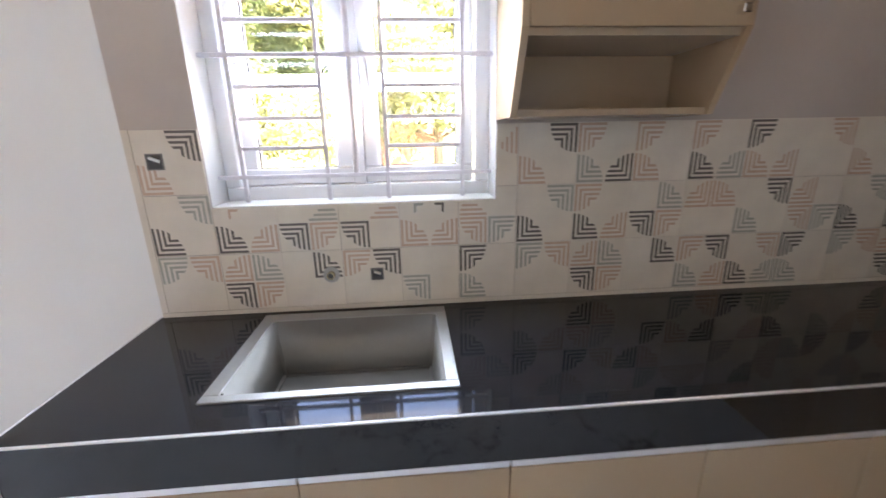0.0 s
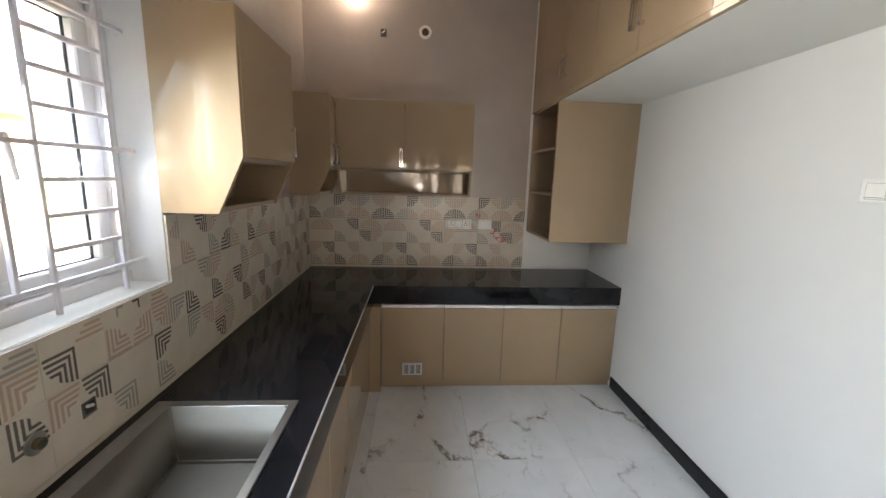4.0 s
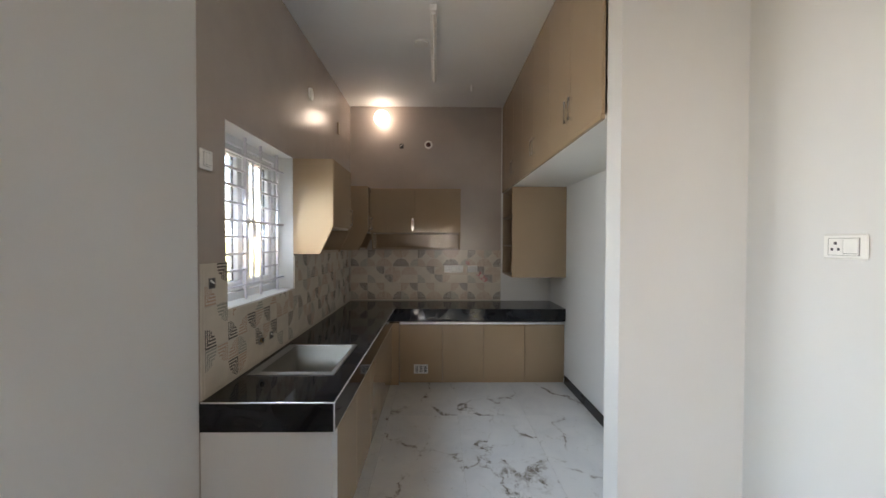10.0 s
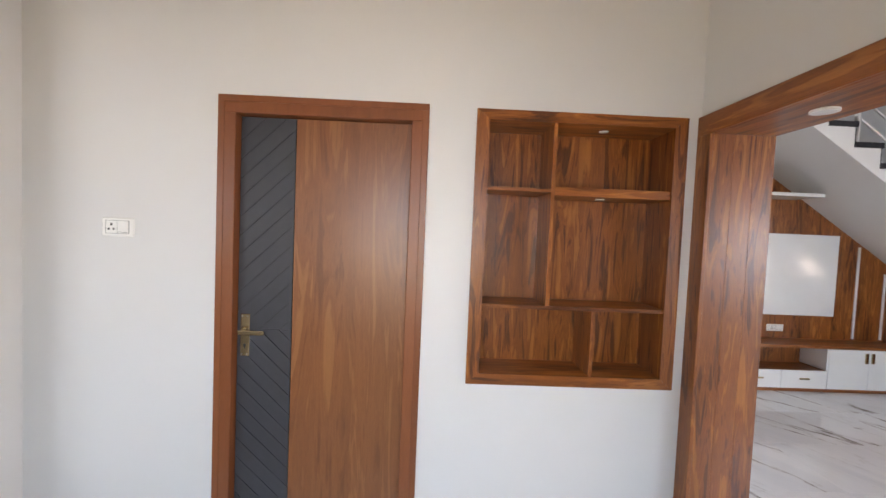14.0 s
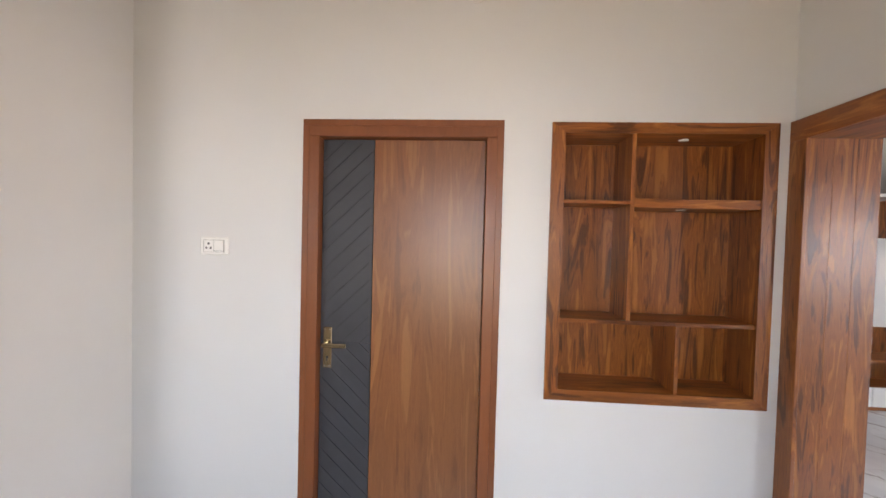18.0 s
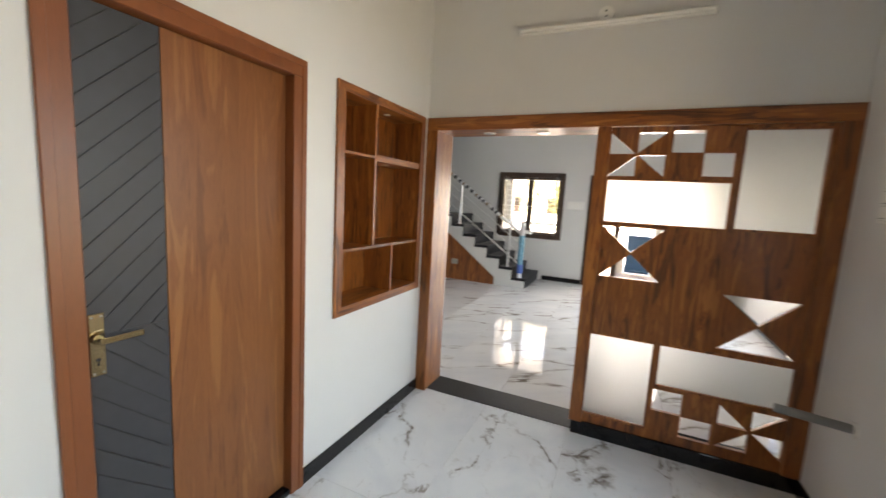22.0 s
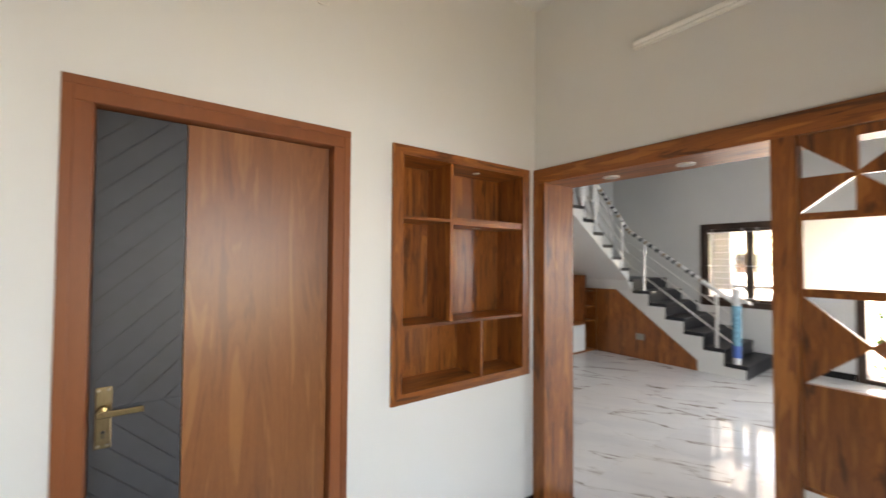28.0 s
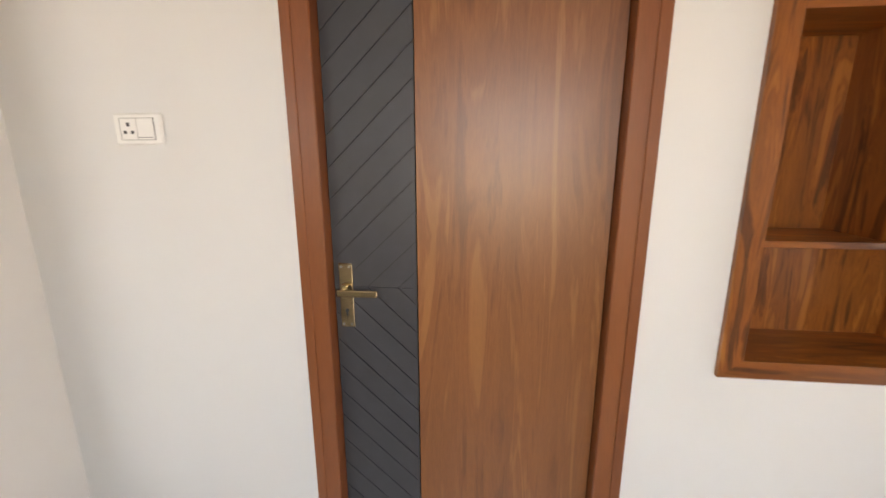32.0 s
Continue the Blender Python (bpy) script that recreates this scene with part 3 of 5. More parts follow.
def base_unit_n(x0, x1):
    u = thing("base_cabinet", ((x0 + x1) / 2, 1.2, 0), "beige gloss base cabinet under the granite worktop", "cabinet", "base cabinets")
    part("body", box(x0 + 0.001, x1 - 0.001, 0.955, YN - 0.006, 0.07, 0.59), M_LAMIN, u)
    part("plinth", box(x0 + 0.001, x1 - 0.001, 0.952, 0.968, 0.0, 0.07), M_LAM, u)
    d = part("door", box(x0 + 0.0015, x1 - 0.0015, 0.933, 0.953, 0.05, 0.632, 0.0015), M_LAM, u)
    part("handle", box(x0 + 0.0015, x1 - 0.0015, 0.930, 0.955, 0.636, 0.662, 0.003), M_ALU, d, "aluminium profile handle")
    return u


for a, b in ((-0.618, -0.13), (-0.13, 0.36), (0.36, 0.85), (0.85, 1.30), (1.30, 1.69)):
    base_unit_n(a, b)


def base_unit_e(y0, y1, vent=False):
    u = thing("base_cabinet", (2.05, (y0 + y1) / 2, 0), "beige gloss base cabinet with a slatted pale air vent" if vent else "beige gloss base cabinet under the granite worktop", "cabinet", "base cabinets")
    part("body", box(1.778, XE - 0.006, y0 + 0.001, y1 - 0.001, 0.07, 0.59), M_LAMIN, u)
    part("plinth", box(1.772, 1.79, y0 + 0.001, y1 - 0.001, 0.0, 0.055), M_LAM, u)
    d = part("door", box(1.752, 1.772, y0 + 0.0015, y1 - 0.0015, 0.02 if vent else 0.05, 0.632, 0.0015), M_LAM, u)
    part("handle", box(1.749, 1.774, y0 + 0.0015, y1 - 0.0015, 0.636, 0.662, 0.003), M_ALU, d, "aluminium profile handle")
    if vent:
        v = part("vent", box(1.747, 1.753, 0.552, 0.702, 0.105, 0.203, 0.001), M_UPVC, d, "pale metal air vent")
        for k in range(3):
            for j in range(6):
                yy = 0.566 + k * 0.045 + j * 0.0055
                part("slot", box(1.7455, 1.7475, yy, yy + 0.003, 0.118, 0.19), M_PLASTICD, v)
    return u


for a, b, v in ((0.395, 0.858, True), (-0.05, 0.395, False), (-0.493, -0.05, False), (-0.925, -0.493, False)):
    base_unit_e(a, b, v)
solid("corner_filler", box(1.692, 1.772, 0.860, 0.951, 0.0, 0.66, 0.001), M_LAM, "narrow beige filler post in the cabinet corner", "filler", (1.73, 0.9, 0))

PROF = [(YN - 0.004, 1.434), (1.318, 1.434), (1.222, 1.637), (1.222, 2.133), (YN - 0.004, 2.133)]


def wall_unit_n(x0, x1, doors, pulls):
    u = thing("wall_cabinet", ((x0 + x1) / 2, YN, 1.434), "beige gloss wall cabinet with a slanted open shelf below", "cabinet", "wall cabinets")
    part("side_panel", prism(bmesh.new(), PROF, "x", x0, x0 + 0.018), M_LAM, u)
    part("side_panel", prism(bmesh.new(), PROF, "x", x1 - 0.018, x1), M_LAM, u)
    a, b = x0 + 0.018, x1 - 0.018
    part("back_panel", box(a, b, YN - 0.012, YN - 0.005, 1.436, 2.13), M_LAM, u)
    part("bottom_shelf", box(a, b, 1.325, YN - 0.012, 1.436, 1.454), M_LAMIN, u)
    part("shelf", box(a, b, 1.238, YN - 0.012, 1.620, 1.638), M_LAMIN, u)
    part("top_panel", box(a, b, 1.238, YN - 0.012, 2.112, 2.131), M_LAM, u)
    n = len(doors) - 1
    for i in range(n):
        d = part("door", box(doors[i] + 0.0015, doors[i + 1] - 0.0015, 1.218, 1.236, 1.637, 2.131, 0.0015), M_LAM, u)
        if pulls[i] is not None:
            pull(d, pulls[i], 1.218, 1.66, 1.80, "x", -1)
    return u


wall_unit_n(0.433, 1.02, (0.451, 1.02), (0.975,))
wall_unit_n(1.85, 2.32, (1.868, 2.02), (1.90,))

# wall cabinet on the end wall
ue = thing("wall_cabinet", (XE, 0.7, 1.434), "two door beige gloss wall cabinet over an open slanted niche", "cabinet", "wall cabinets")
PE = [(XE - 0.005, 1.434), (2.14, 1.434), (2.042, 1.637), (2.042, 2.133), (XE - 0.005, 2.133)]
part("side_panel", prism(bmesh.new(), PE, "y", 0.19, 0.208), M_LAM, ue)
part("side_panel", prism(bmesh.new(), PE, "y", 1.198, 1.216), M_LAM, ue)
part("back_panel", box(XE - 0.014, XE - 0.006, 0.208, 1.198, 1.436, 2.13), M_LAM, ue)
part("bottom_shelf", box(2.142, XE - 0.014, 0.208, 1.198, 1.436, 1.452), M_LAMIN, ue)
part("top_panel", box(2.06, XE - 0.014, 0.208, 1.198, 2.112, 2.131), M_LAM, ue)
part("shelf", box(2.06, XE - 0.014, 0.208, 1.198, 1.620, 1.637), M_LAMIN, ue)
for a, b, p in ((0.19, 0.711, None), (0.711, 1.216, 0.735)):
    d = part("door", box(2.024, 2.042, a + 0.0015, b - 0.0015, 1.637, 2.131, 0.0015), M_LAM, ue)
    if p:
        pull(d, p, 2.024, 1.655, 1.79, "y", -1)
pull(d, 1.195, 2.024, 1.66, 1.80, "y", -1)

# loft cabinets over the kitchen
LZ = 2.122
lf = thing("loft_cabinet", (0.9, -0.6, LZ), "row of tall beige gloss loft doors up to the ceiling", "cabinet")
part("bottom_board", box(-0.583, XE - 0.004, YS + 0.001, -0.352, LZ, LZ + 0.02), M_LOFTB, lf, "white painted underside")
part("front_edge", box(-0.583, XE - 0.004, -0.352, -0.332, LZ, LZ + 0.022), M_LAM, lf)
edges = (-0.5845, -0.128, 0.31, 0.76, 1.20, 1.64, 2.08, XE - 0.004)
for i in range(7):
    d = part("door", box(edges[i] + 0.0015, edges[i + 1] - 0.0015, -0.352, -0.334, LZ + 0.024, H - 0.004, 0.0015), M_LAM, lf)
    hx = edges[i + 1] - 0.035 if i % 2 == 0 else edges[i] + 0.035
    if i < 6:
        pull(d, hx, -0.334, LZ + 0.12, LZ + 0.255, "x", 1)
part("end_panel", box(-0.584, -0.568, YS + 0.001, -0.365, LZ + 0.021, H - 0.004), M_LAMIN, lf)

# open shelf cabinet beside the end wall
sc = thing("open_shelf_cabinet", (2.03, -0.64, 1.145), "beige wall cabinet with three open shelves hung under the loft", "cabinet")
part("side_panel", box(1.732, 1.750, YS + 0.001, -0.345, 1.145, LZ - 0.002, 0.001), M_LAM, sc)
part("side_panel", box(XE - 0.022, XE - 0.004, YS + 0.001, -0.345, 1.145, LZ - 0.002), M_LAMIN, sc)
part("back_panel", box(1.750, XE - 0.022, YS + 0.001, YS + 0.012, 1.145, LZ - 0.002), M_LAMIN, sc)
for z in (1.145, 1.475, 1.80, 2.114):
    part("shelf", box(1.750, XE - 0.022, YS + 0.012, -0.347, z, z + 0.018), M_LAMIN, sc)


# ---- switches and small wall fittings ----
def plate(wall, a0, a1, z0, z1, mods, label, tilt=0.0, at=None):
    """A switch plate; wall: n, s, e, w; mods: what each module is: s switch, k socket, b blank."""
    c = {"n": YN - 0.003, "s": YS, "e": XE - 0.004, "w": XW}[wall] if at is None else at
    sgn = {"n": -1, "s": 1, "e": -1, "w": 1}[wall]

    def b3(p0, p1, q0, q1, d0, d1, bev=0.0):
        e0, e1 = sorted((c + sgn * d0, c + sgn * d1))
        return box(p0, p1, e0, e1, q0, q1, bev) if wall in "ns" else box(e0, e1, p0, p1, q0, q1, bev)
    o = thing("switch_plate", ((a0 + a1) / 2, c, z0) if wall in "ns" else (c, (a0 + a1) / 2, z0), label, "switch")
    part("plate", b3(a0, a1, z0, z1, 0.0, 0.012, 0.006), M_PLASTIC, o)
    if mods:
        part("gap", b3(a0 + 0.0205, a1 - 0.0205, z0 + 0.0135, z1 - 0.0135, 0.0115, 0.0123), M_GAPSHADE, o)
    n, inset, side = len(mods), 0.015, 0.022
    w = (a1 - a0 - 2 * side) / max(n, 1)
    for i, k in enumerate(mods):
        p = a0 + side + i * w
        if k == "s":
            part("switch", b3(p + 0.0012, p + w - 0.0012, z0 + inset, z1 - inset, 0.0118, 0.0165, 0.002), M_PLASTIC, o)
            part("line", b3(p + 0.004, p + w - 0.004, z0 + inset + 0.005, z0 + inset + 0.0065, 0.0160, 0.0169), M_GASKET, o)
        elif k == "k":
            part("socket", b3(p + 0.0012, p + w - 0.0012, z0 + inset, z1 - inset, 0.0118, 0.0140, 0.001), M_PLASTIC, o)
            zc, pc = (z0 + z1) / 2, p + w / 2
            for dx, dz, r in ((0, 0.012, 0.0052), (-0.011, -0.009, 0.0045), (0.011, -0.009, 0.0045)):
                part("pin_hole", b3(pc + dx - r, pc + dx + r, zc + dz - r, zc + dz + r, 0.0137, 0.0144), M_PLASTICD, o)
        else:
            part("blank", b3(p - 0.001, p + w + 0.001, z0 + inset - 0.001, z1 - inset + 0.001, 0.0118, 0.0145, 0.001), M_PLASTIC, o)
    return o


plate("s", -1.241, -1.094, 1.472, 1.559, "sk", "white switch plate with one three pin socket")
plate("s", -0.035, 0.259, 1.538, 1.621, "ksss", "long white switch plate with socket and three switches")
plate("n", -0.713, -0.615, 1.852, 1.944, "ss", "white two way switch plate on taupe wall")
plate("e", 0.139, 0.369, 1.151, 1.24, "ksk", "white double socket plate on patterned tiles", at=XE - 0.011)
plate("e", -0.035, 0.086, 1.155, 1.238, "b", "blank white plate on patterned tiles", at=XE - 0.011)
wp = plate("n", -3.523, -3.275, 1.537, 1.695, "", "wide white switch plate with four switches and a round regulator knob", at=YN)
part("gap", box(-3.508, -3.290, YN - 0.0123, YN - 0.0115, 1.551, 1.681), M_GAPSHADE, wp)
for k in range(2):
    for z0 in (1.5525, 1.6172):
        xa = -3.506 + k * 0.064
        part("switch", box(xa, xa + 0.0625, YN - 0.0165, YN - 0.0118, z0, z0 + 0.0625, 0.002), M_PLASTIC, wp)
        part("line", box(xa + 0.008, xa + 0.054, YN - 0.0170, YN - 0.0160, z0 + 0.008, z0 + 0.0115), M_PLASTICD, wp)
part("socket", box(-3.377, -3.2915, YN - 0.0150, YN - 0.0118, 1.5525, 1.6797, 0.002), M_PLASTIC, wp)
part("pin_hole", box(-3.338, -3.330, YN - 0.0154, YN - 0.0148, 1.584, 1.592), M_PLASTICD, wp)
smooth(part("knob", rod(bmesh.new(), (-3.334, YN - 0.0145, 1.645), (-3.334, YN - 0.034, 1.645), 0.021, 24, 0.018), M_PLASTIC, wp, "round white regulator knob"))
plate("w", -0.569, -0.254, 1.471, 1.624, "b", "blank white distribution cover")

fx = thing("pipe_outlet", (XE - 0.003, 0.566, 2.703), "round white pipe collar with a dark opening", "pipe")
bm = bmesh.new()
rod(bm, (XE - 0.004, 0.566, 2.703), (XE - 0.018, 0.566, 2.703), 0.05, 24)
smooth(part("collar", bm, M_PLASTIC, fx))
bm = bmesh.new()
rod(bm, (XE - 0.0175, 0.566, 2.703), (XE - 0.0205, 0.566, 2.703), 0.028, 20)
part("opening", bm, plain("dark red plug", (0.07, 0.02, 0.015), 0.6), fx)


def dark_box(name, bm_args, label):
    """An open flush box: dark inside, thin bent metal rim, a loose tail of wire."""
    x0, x1, y0, y1, z0, z1 = bm_args
    o = thing(name, ((x0 + x1) / 2, (y0 + y1) / 2, z0), label, "junction box")
    part("recess", box(x0 + 0.003, x1, y0 + 0.003, y1, z0 + 0.003, z1 - 0.003), M_PLASTICD, o)
    rim_ = bmesh.new()
    w = 0.004
    for a, b in ((z0, z0 + w), (z1 - w, z1)):
        bx(rim_, x0, x1, y0, y1, a, b)
    if x1 - x0 > y1 - y0:
        for a, b in ((x0, x0 + w), (x1 - w, x1)):
            bx(rim_, a, b, y0, y1, z0 + w, z1 - w)
    else:
        for a, b in ((y0, y0 + w), (y1 - w, y1)):
            bx(rim_, x0, x1, a, b, z0 + w, z1 - w)
    part("rim", rim_, M_BOXMETAL, o)
    xm, ym, zm = (x0 + x1) / 2, (y0 + y1) / 2, (z0 + z1) / 2
    if x1 - x0 > y1 - y0:
        part("wire", rod(bmesh.new(), (x0 + 0.012, y0 - 0.002, z1 - 0.012), (x1 - 0.01, y0 + 0.002, zm), 0.005, 8), M_PLASTIC, o, "pale loose wire end")
    else:
        part("wire", rod(bmesh.new(), (x0 - 0.002, y0 + 0.012, z1 - 0.012), (x0 + 0.002, y1 - 0.01, zm), 0.004, 8), M_PLASTIC, o, "pale loose wire end")
    return o


dark_box("junction_box", (XE - 0.008, XE - 0.003, 0.868, 0.916, 2.655, 2.715), "open dark junction box in taupe wall")
dark_box("junction_box", (-0.655, -0.605, YN - 0.0155, YN - 0.004, 1.305, 1.355), "open junction box in patterned tiles")
dark_box("junction_box", (0.002, 0.046, YN - 0.0155, YN - 0.004, 0.912, 0.955), "open junction box above the sink")
fx = thing("tap_point", (-0.132, YN - 0.011, 0.938), "capped steel water point above the sink", "pipe")
bm = bmesh.new()
rod(bm, (-0.132, YN - 0.010, 0.938), (-0.132, YN - 0.016, 0.938), 0.028, 20)
part("flange", bm, M_STEEL, fx)
bm = bmesh.new()
rod(bm, (-0.132, YN - 0.016, 0.938), (-0.132, YN - 0.030, 0.938), 0.014, 16)
part("nipple", bm, M_BRASS, fx)
part("bore", rod(bmesh.new(), (-0.132, YN - 0.0295, 0.938), (-0.132, YN - 0.0308, 0.938), 0.009, 14), M_PLASTICD, fx)
bm = bmesh.new()
rod(bm, (0.828, YN - 0.004, 2.75), (0.828, YN - 0.018, 2.75), 0.05, 24)
smooth(solid("ceiling_rose", bm, M_PLASTIC, "round white cover plate on taupe wall", "cover plate", (0.828, YN, 2.75)))
bm = rod(bmesh.new(), (-2.412, YS, 2.713), (-2.412, YS + 0.006, 2.713), 0.05, 28)
rose = smooth(solid("ceiling_rose", bm, M_WALL, "round white cover plate high above the door", "cover plate", (-2.412, YS, 2.713)))
for dx, dz in ((0.012, 0.022), (0.0, -0.004), (-0.018, 0.012)):
    part("hole", rod(bmesh.new(), (-2.412 + dx, YS + 0.0055, 2.713 + dz), (-2.412 + dx, YS + 0.0066, 2.713 + dz), 0.004, 10), M_PLASTICD, rose)
solid("wall_box", box(1.70, 1.76, YN - 0.02, YN - 0.004, 2.66, 2.78, 0.003), M_LAMIN, "beige wall box high on taupe wall", "junction box", (1.72, YN, 2.66))

# globe lamp on the end wall
gl = thing("globe_lamp", (XE - 0.003, 1.115, 2.96), "lit round glass globe wall lamp", "lamp")
bm = bmesh.new()
rod(bm, (XE - 0.004, 1.115, 2.985), (XE - 0.02, 1.115, 2.985), 0.05, 24)
rod(bm, (XE - 0.02, 1.115, 2.985), (XE - 0.05, 1.115, 2.985), 0.03, 16)
smooth(part("bracket", bm, M_CHROME, gl))
bm = bmesh.new()
bmesh.ops.create_uvsphere(bm, u_segments=32, v_segments=20, radius=0.092, matrix=Matrix.Translation((XE - 0.125, 1.115, 2.985)))
smooth(part("globe", bm, M_LAMP, gl, "glowing white glass globe"), 180)


def tube_light(name, at, along, length, facing, label):
    """A batten tube light: along x or y, facing a direction off its mount."""
    x, y, z = at
    t = thing(name, at, label, "lamp")
    h = length / 2
    if along == "x":
        part("batten", box(x - h, x + h, y - 0.024, y + 0.024, z - 0.042, z, 0.004), M_PLASTIC, t)
        bm = rod(bmesh.new(), (x - h + 0.02, y, z - 0.056), (x + h - 0.02, y, z - 0.056), 0.014, 14)
    else:
        part("batten", box(x, x + 0.03, y - h, y + h, z - 0.02, z + 0.02, 0.004), M_PLASTIC, t)
        bm = rod(bmesh.new(), (x + 0.04, y - h + 0.02, z), (x + 0.04, y + h - 0.02, z), 0.013, 14)
    smooth(part("tube", bm, M_PLASTIC, t))
    return t


tube_light("tube_light", (0.85, 0.488, H - 0.001), "x", 1.2, "z", "white batten tube light, off, on the kitchen ceiling")
tube_light("tube_light", (XP1 + 0.001, 0.275, 2.652), "y", 1.1, "x", "white batten tube light, off, over the opening")
bm = rod(bmesh.new(), (XP1 + 0.001, 0.25, 2.705), (XP1 + 0.018, 0.25, 2.705), 0.045, 24)
rose = smooth(solid("ceiling_rose", bm, M_PLASTIC, "round white wiring cover above tube light", "cover plate", (XP1, 0.25, 2.705)))
for dy, dz in ((0.0, 0.018), (0.004, -0.012)):
    part("hole", box(XP1 + 0.0175, XP1 + 0.0186, 0.245 + dy, 0.255 + dy, 2.700 + dz, 2.710 + dz), M_PLASTICD, rose)
bm = rod(bmesh.new(), (0.79, 0.59, H - 0.015), (0.79, 0.59, H), 0.06, 28)
smooth(solid("ceiling_rose", bm, M_PLASTIC, "round white cover plate on kitchen ceiling", "cover plate", (0.79, 0.59, H)))
bm = rod(bmesh.new(), (1.66, 0.105, H - 0.06), (1.66, 0.105, H), 0.006, 10)
solid("ceiling_hook", bm, M_PLASTIC, "short white ceiling hook", "hook", (1.66, 0.105, H))
pp = thing("pipe_stub", (-3.40, YN, 0.615), "grey drain pipe stub sticking out of the wall", "pipe")
bm = rod(bmesh.new(), (-3.40, YN, 0.612), (-3.40, YN - 0.012, 0.612), 0.034, 20)
smooth(part("collar", bm, M_PLASTIC, pp))
bm = rod(bmesh.new(), (-3.40, YN - 0.005, 0.612), (-3.46, 1.24, 0.615), 0.021, 20)
smooth(part("pipe", bm, plain("grey pvc", (0.20, 0.20, 0.20), 0.4), pp))

# ---- dining: door ----
DX0, DX1 = -2.553, -1.607
door = thing("door_1", ((DX0 + DX1) / 2, YS, 0), "closed teak door with charcoal chevron strip in a red brown frame", "door", kind="structure")


fr = bmesh.new()
FW = 0.078
bx(fr, DX1 - FW, DX1 - 0.018, YS - 0.118, YS + 0.012, 0.0, 2.112 - FW + 0.018, 0.003)
part("frame_jamb", fr, M_FRAME, door)
fr = bx(bmesh.new(), DX0 + 0.018, DX0 + FW, YS - 0.118, YS + 0.012, 0.0, 2.112 - FW + 0.018, 0.003)
part("frame_jamb", fr, M_FRAME, door)
fr = bx(bmesh.new(), DX0 + 0.018, DX1 - 0.018, YS - 0.118, YS + 0.012, 2.052, 2.112, 0.003)
part("frame_head", fr, M_FRAME, door)
for a in ((DX1 - 0.030, DX1, 0.0, 2.10), (DX0, DX0 + 0.030, 0.0, 2.10), (DX0, DX1, 2.10, 2.13)):
    part("architrave", box(a[0], a[1], YS + 0.001, YS + 0.016, a[2], a[3], 0.002), M_FRAME, door)
LX0, LX1, LS = -2.472, -1.688, -1.940
leaf = part("leaf", box(LX0, LS - 0.0015, YS - 0.075, YS - 0.037, 0.04, 2.048, 0.001), M_DOOR, door, "teak veneered leaf")
strip = part("strip", box(LS + 0.0015, LX1, YS - 0.075, YS - 0.042, 0.04, 2.048), M_GASKET, door, "charcoal chevron strip")


def clip(poly, inside, cut):
    out = []
    for i, p in enumerate(poly):
        q = poly[(i + 1) % len(poly)]
        if inside(p):
            out.append(p)
        if inside(p) != inside(q):
            out.append(cut(p, q))
    return out


def clip_rect(poly, x0, x1, z0, z1):
    def cx(v):
        return lambda p, q: (v, p[1] + (q[1] - p[1]) * (v - p[0]) / (q[0] - p[0]))

    def cz(v):
        return lambda p, q: (p[0] + (q[0] - p[0]) * (v - p[1]) / (q[1] - p[1]), v)
    for ins, cut in ((lambda p: p[0] >= x0, cx(x0)), (lambda p: p[0] <= x1, cx(x1)), (lambda p: p[1] >= z0, cz(z0)), (lambda p: p[1] <= z1, cz(z1))):
        if len(poly) < 3:
            return []
        poly = clip(poly, ins, cut)
    return poly


SX_L, SX_R, ZM = LS + 0.0015, LX1, 1.06
wid = SX_R - SX_L
pitch, gap = 0.0885, 0.004
for up in (True, False):
    for k in range(-5, 14):
        z_a = k * pitch - 0.006
        if up:
            quad = [(SX_R, ZM + z_a), (SX_L, ZM + z_a + wid * 0.95), (SX_L, ZM + z_a + wid * 0.95 + pitch - gap), (SX_R, ZM + z_a + pitch - gap)]
            poly = clip_rect(quad, SX_L, SX_R, ZM + (0.0 if k >= 0 else 0.0), 2.046)
        else:
            quad = [(SX_R, ZM - z_a), (SX_R, ZM - z_a - pitch + gap), (SX_L, ZM - z_a - wid * 0.95 - pitch + gap), (SX_L, ZM - z_a - wid * 0.95)]
            poly = clip_rect(quad, SX_L, SX_R, 0.042, ZM - 0.001)
        if len(poly) >= 3:
            part("slat", prism(bmesh.new(), poly, "y", YS - 0.042, YS - 0.0375), M_CHAR, strip)
lock = part("handle", box(-1.746, -1.704, YS - 0.0375, YS - 0.031, 0.932, 1.132, 0.002), M_BRASS, door, "antique brass lever handle on a long plate")
bm = rod(bmesh.new(), (-1.725, YS - 0.031, 1.055), (-1.725, YS + 0.016, 1.055), 0.010, 14)
bx(bm, -1.832, -1.712, YS + 0.006, YS + 0.018, 1.044, 1.064, 0.003)
rod(bm, (-1.725, YS - 0.031, 1.055), (-1.725, YS - 0.018, 1.055), 0.019, 18, 0.015)
part("lever", bm, M_BRASS, lock)
for sx in (-1.737, -1.713):
    for sz in (0.942, 1.122):
        part("screw", rod(bmesh.new(), (sx, YS - 0.0315, sz), (sx, YS - 0.0298, sz), 0.004, 10), M_STEEL, lock)
bm = rod(bmesh.new(), (-1.725, YS - 0.0312, 0.985), (-1.725, YS - 0.0300, 0.985), 0.006, 12)
bx(bm, -1.7275, -1.7225, YS - 0.0312, YS - 0.0300, 0.966, 0.985)
part("keyhole", bm, M_GASKET, lock)
bm = box(-1.80, -1.745, YS - 0.0375, YS - 0.028, 0.128, 0.148, 0.002)
rod(bm, (-1.75, YS - 0.03, 0.138), (-1.75, YS - 0.008, 0.150), 0.006)
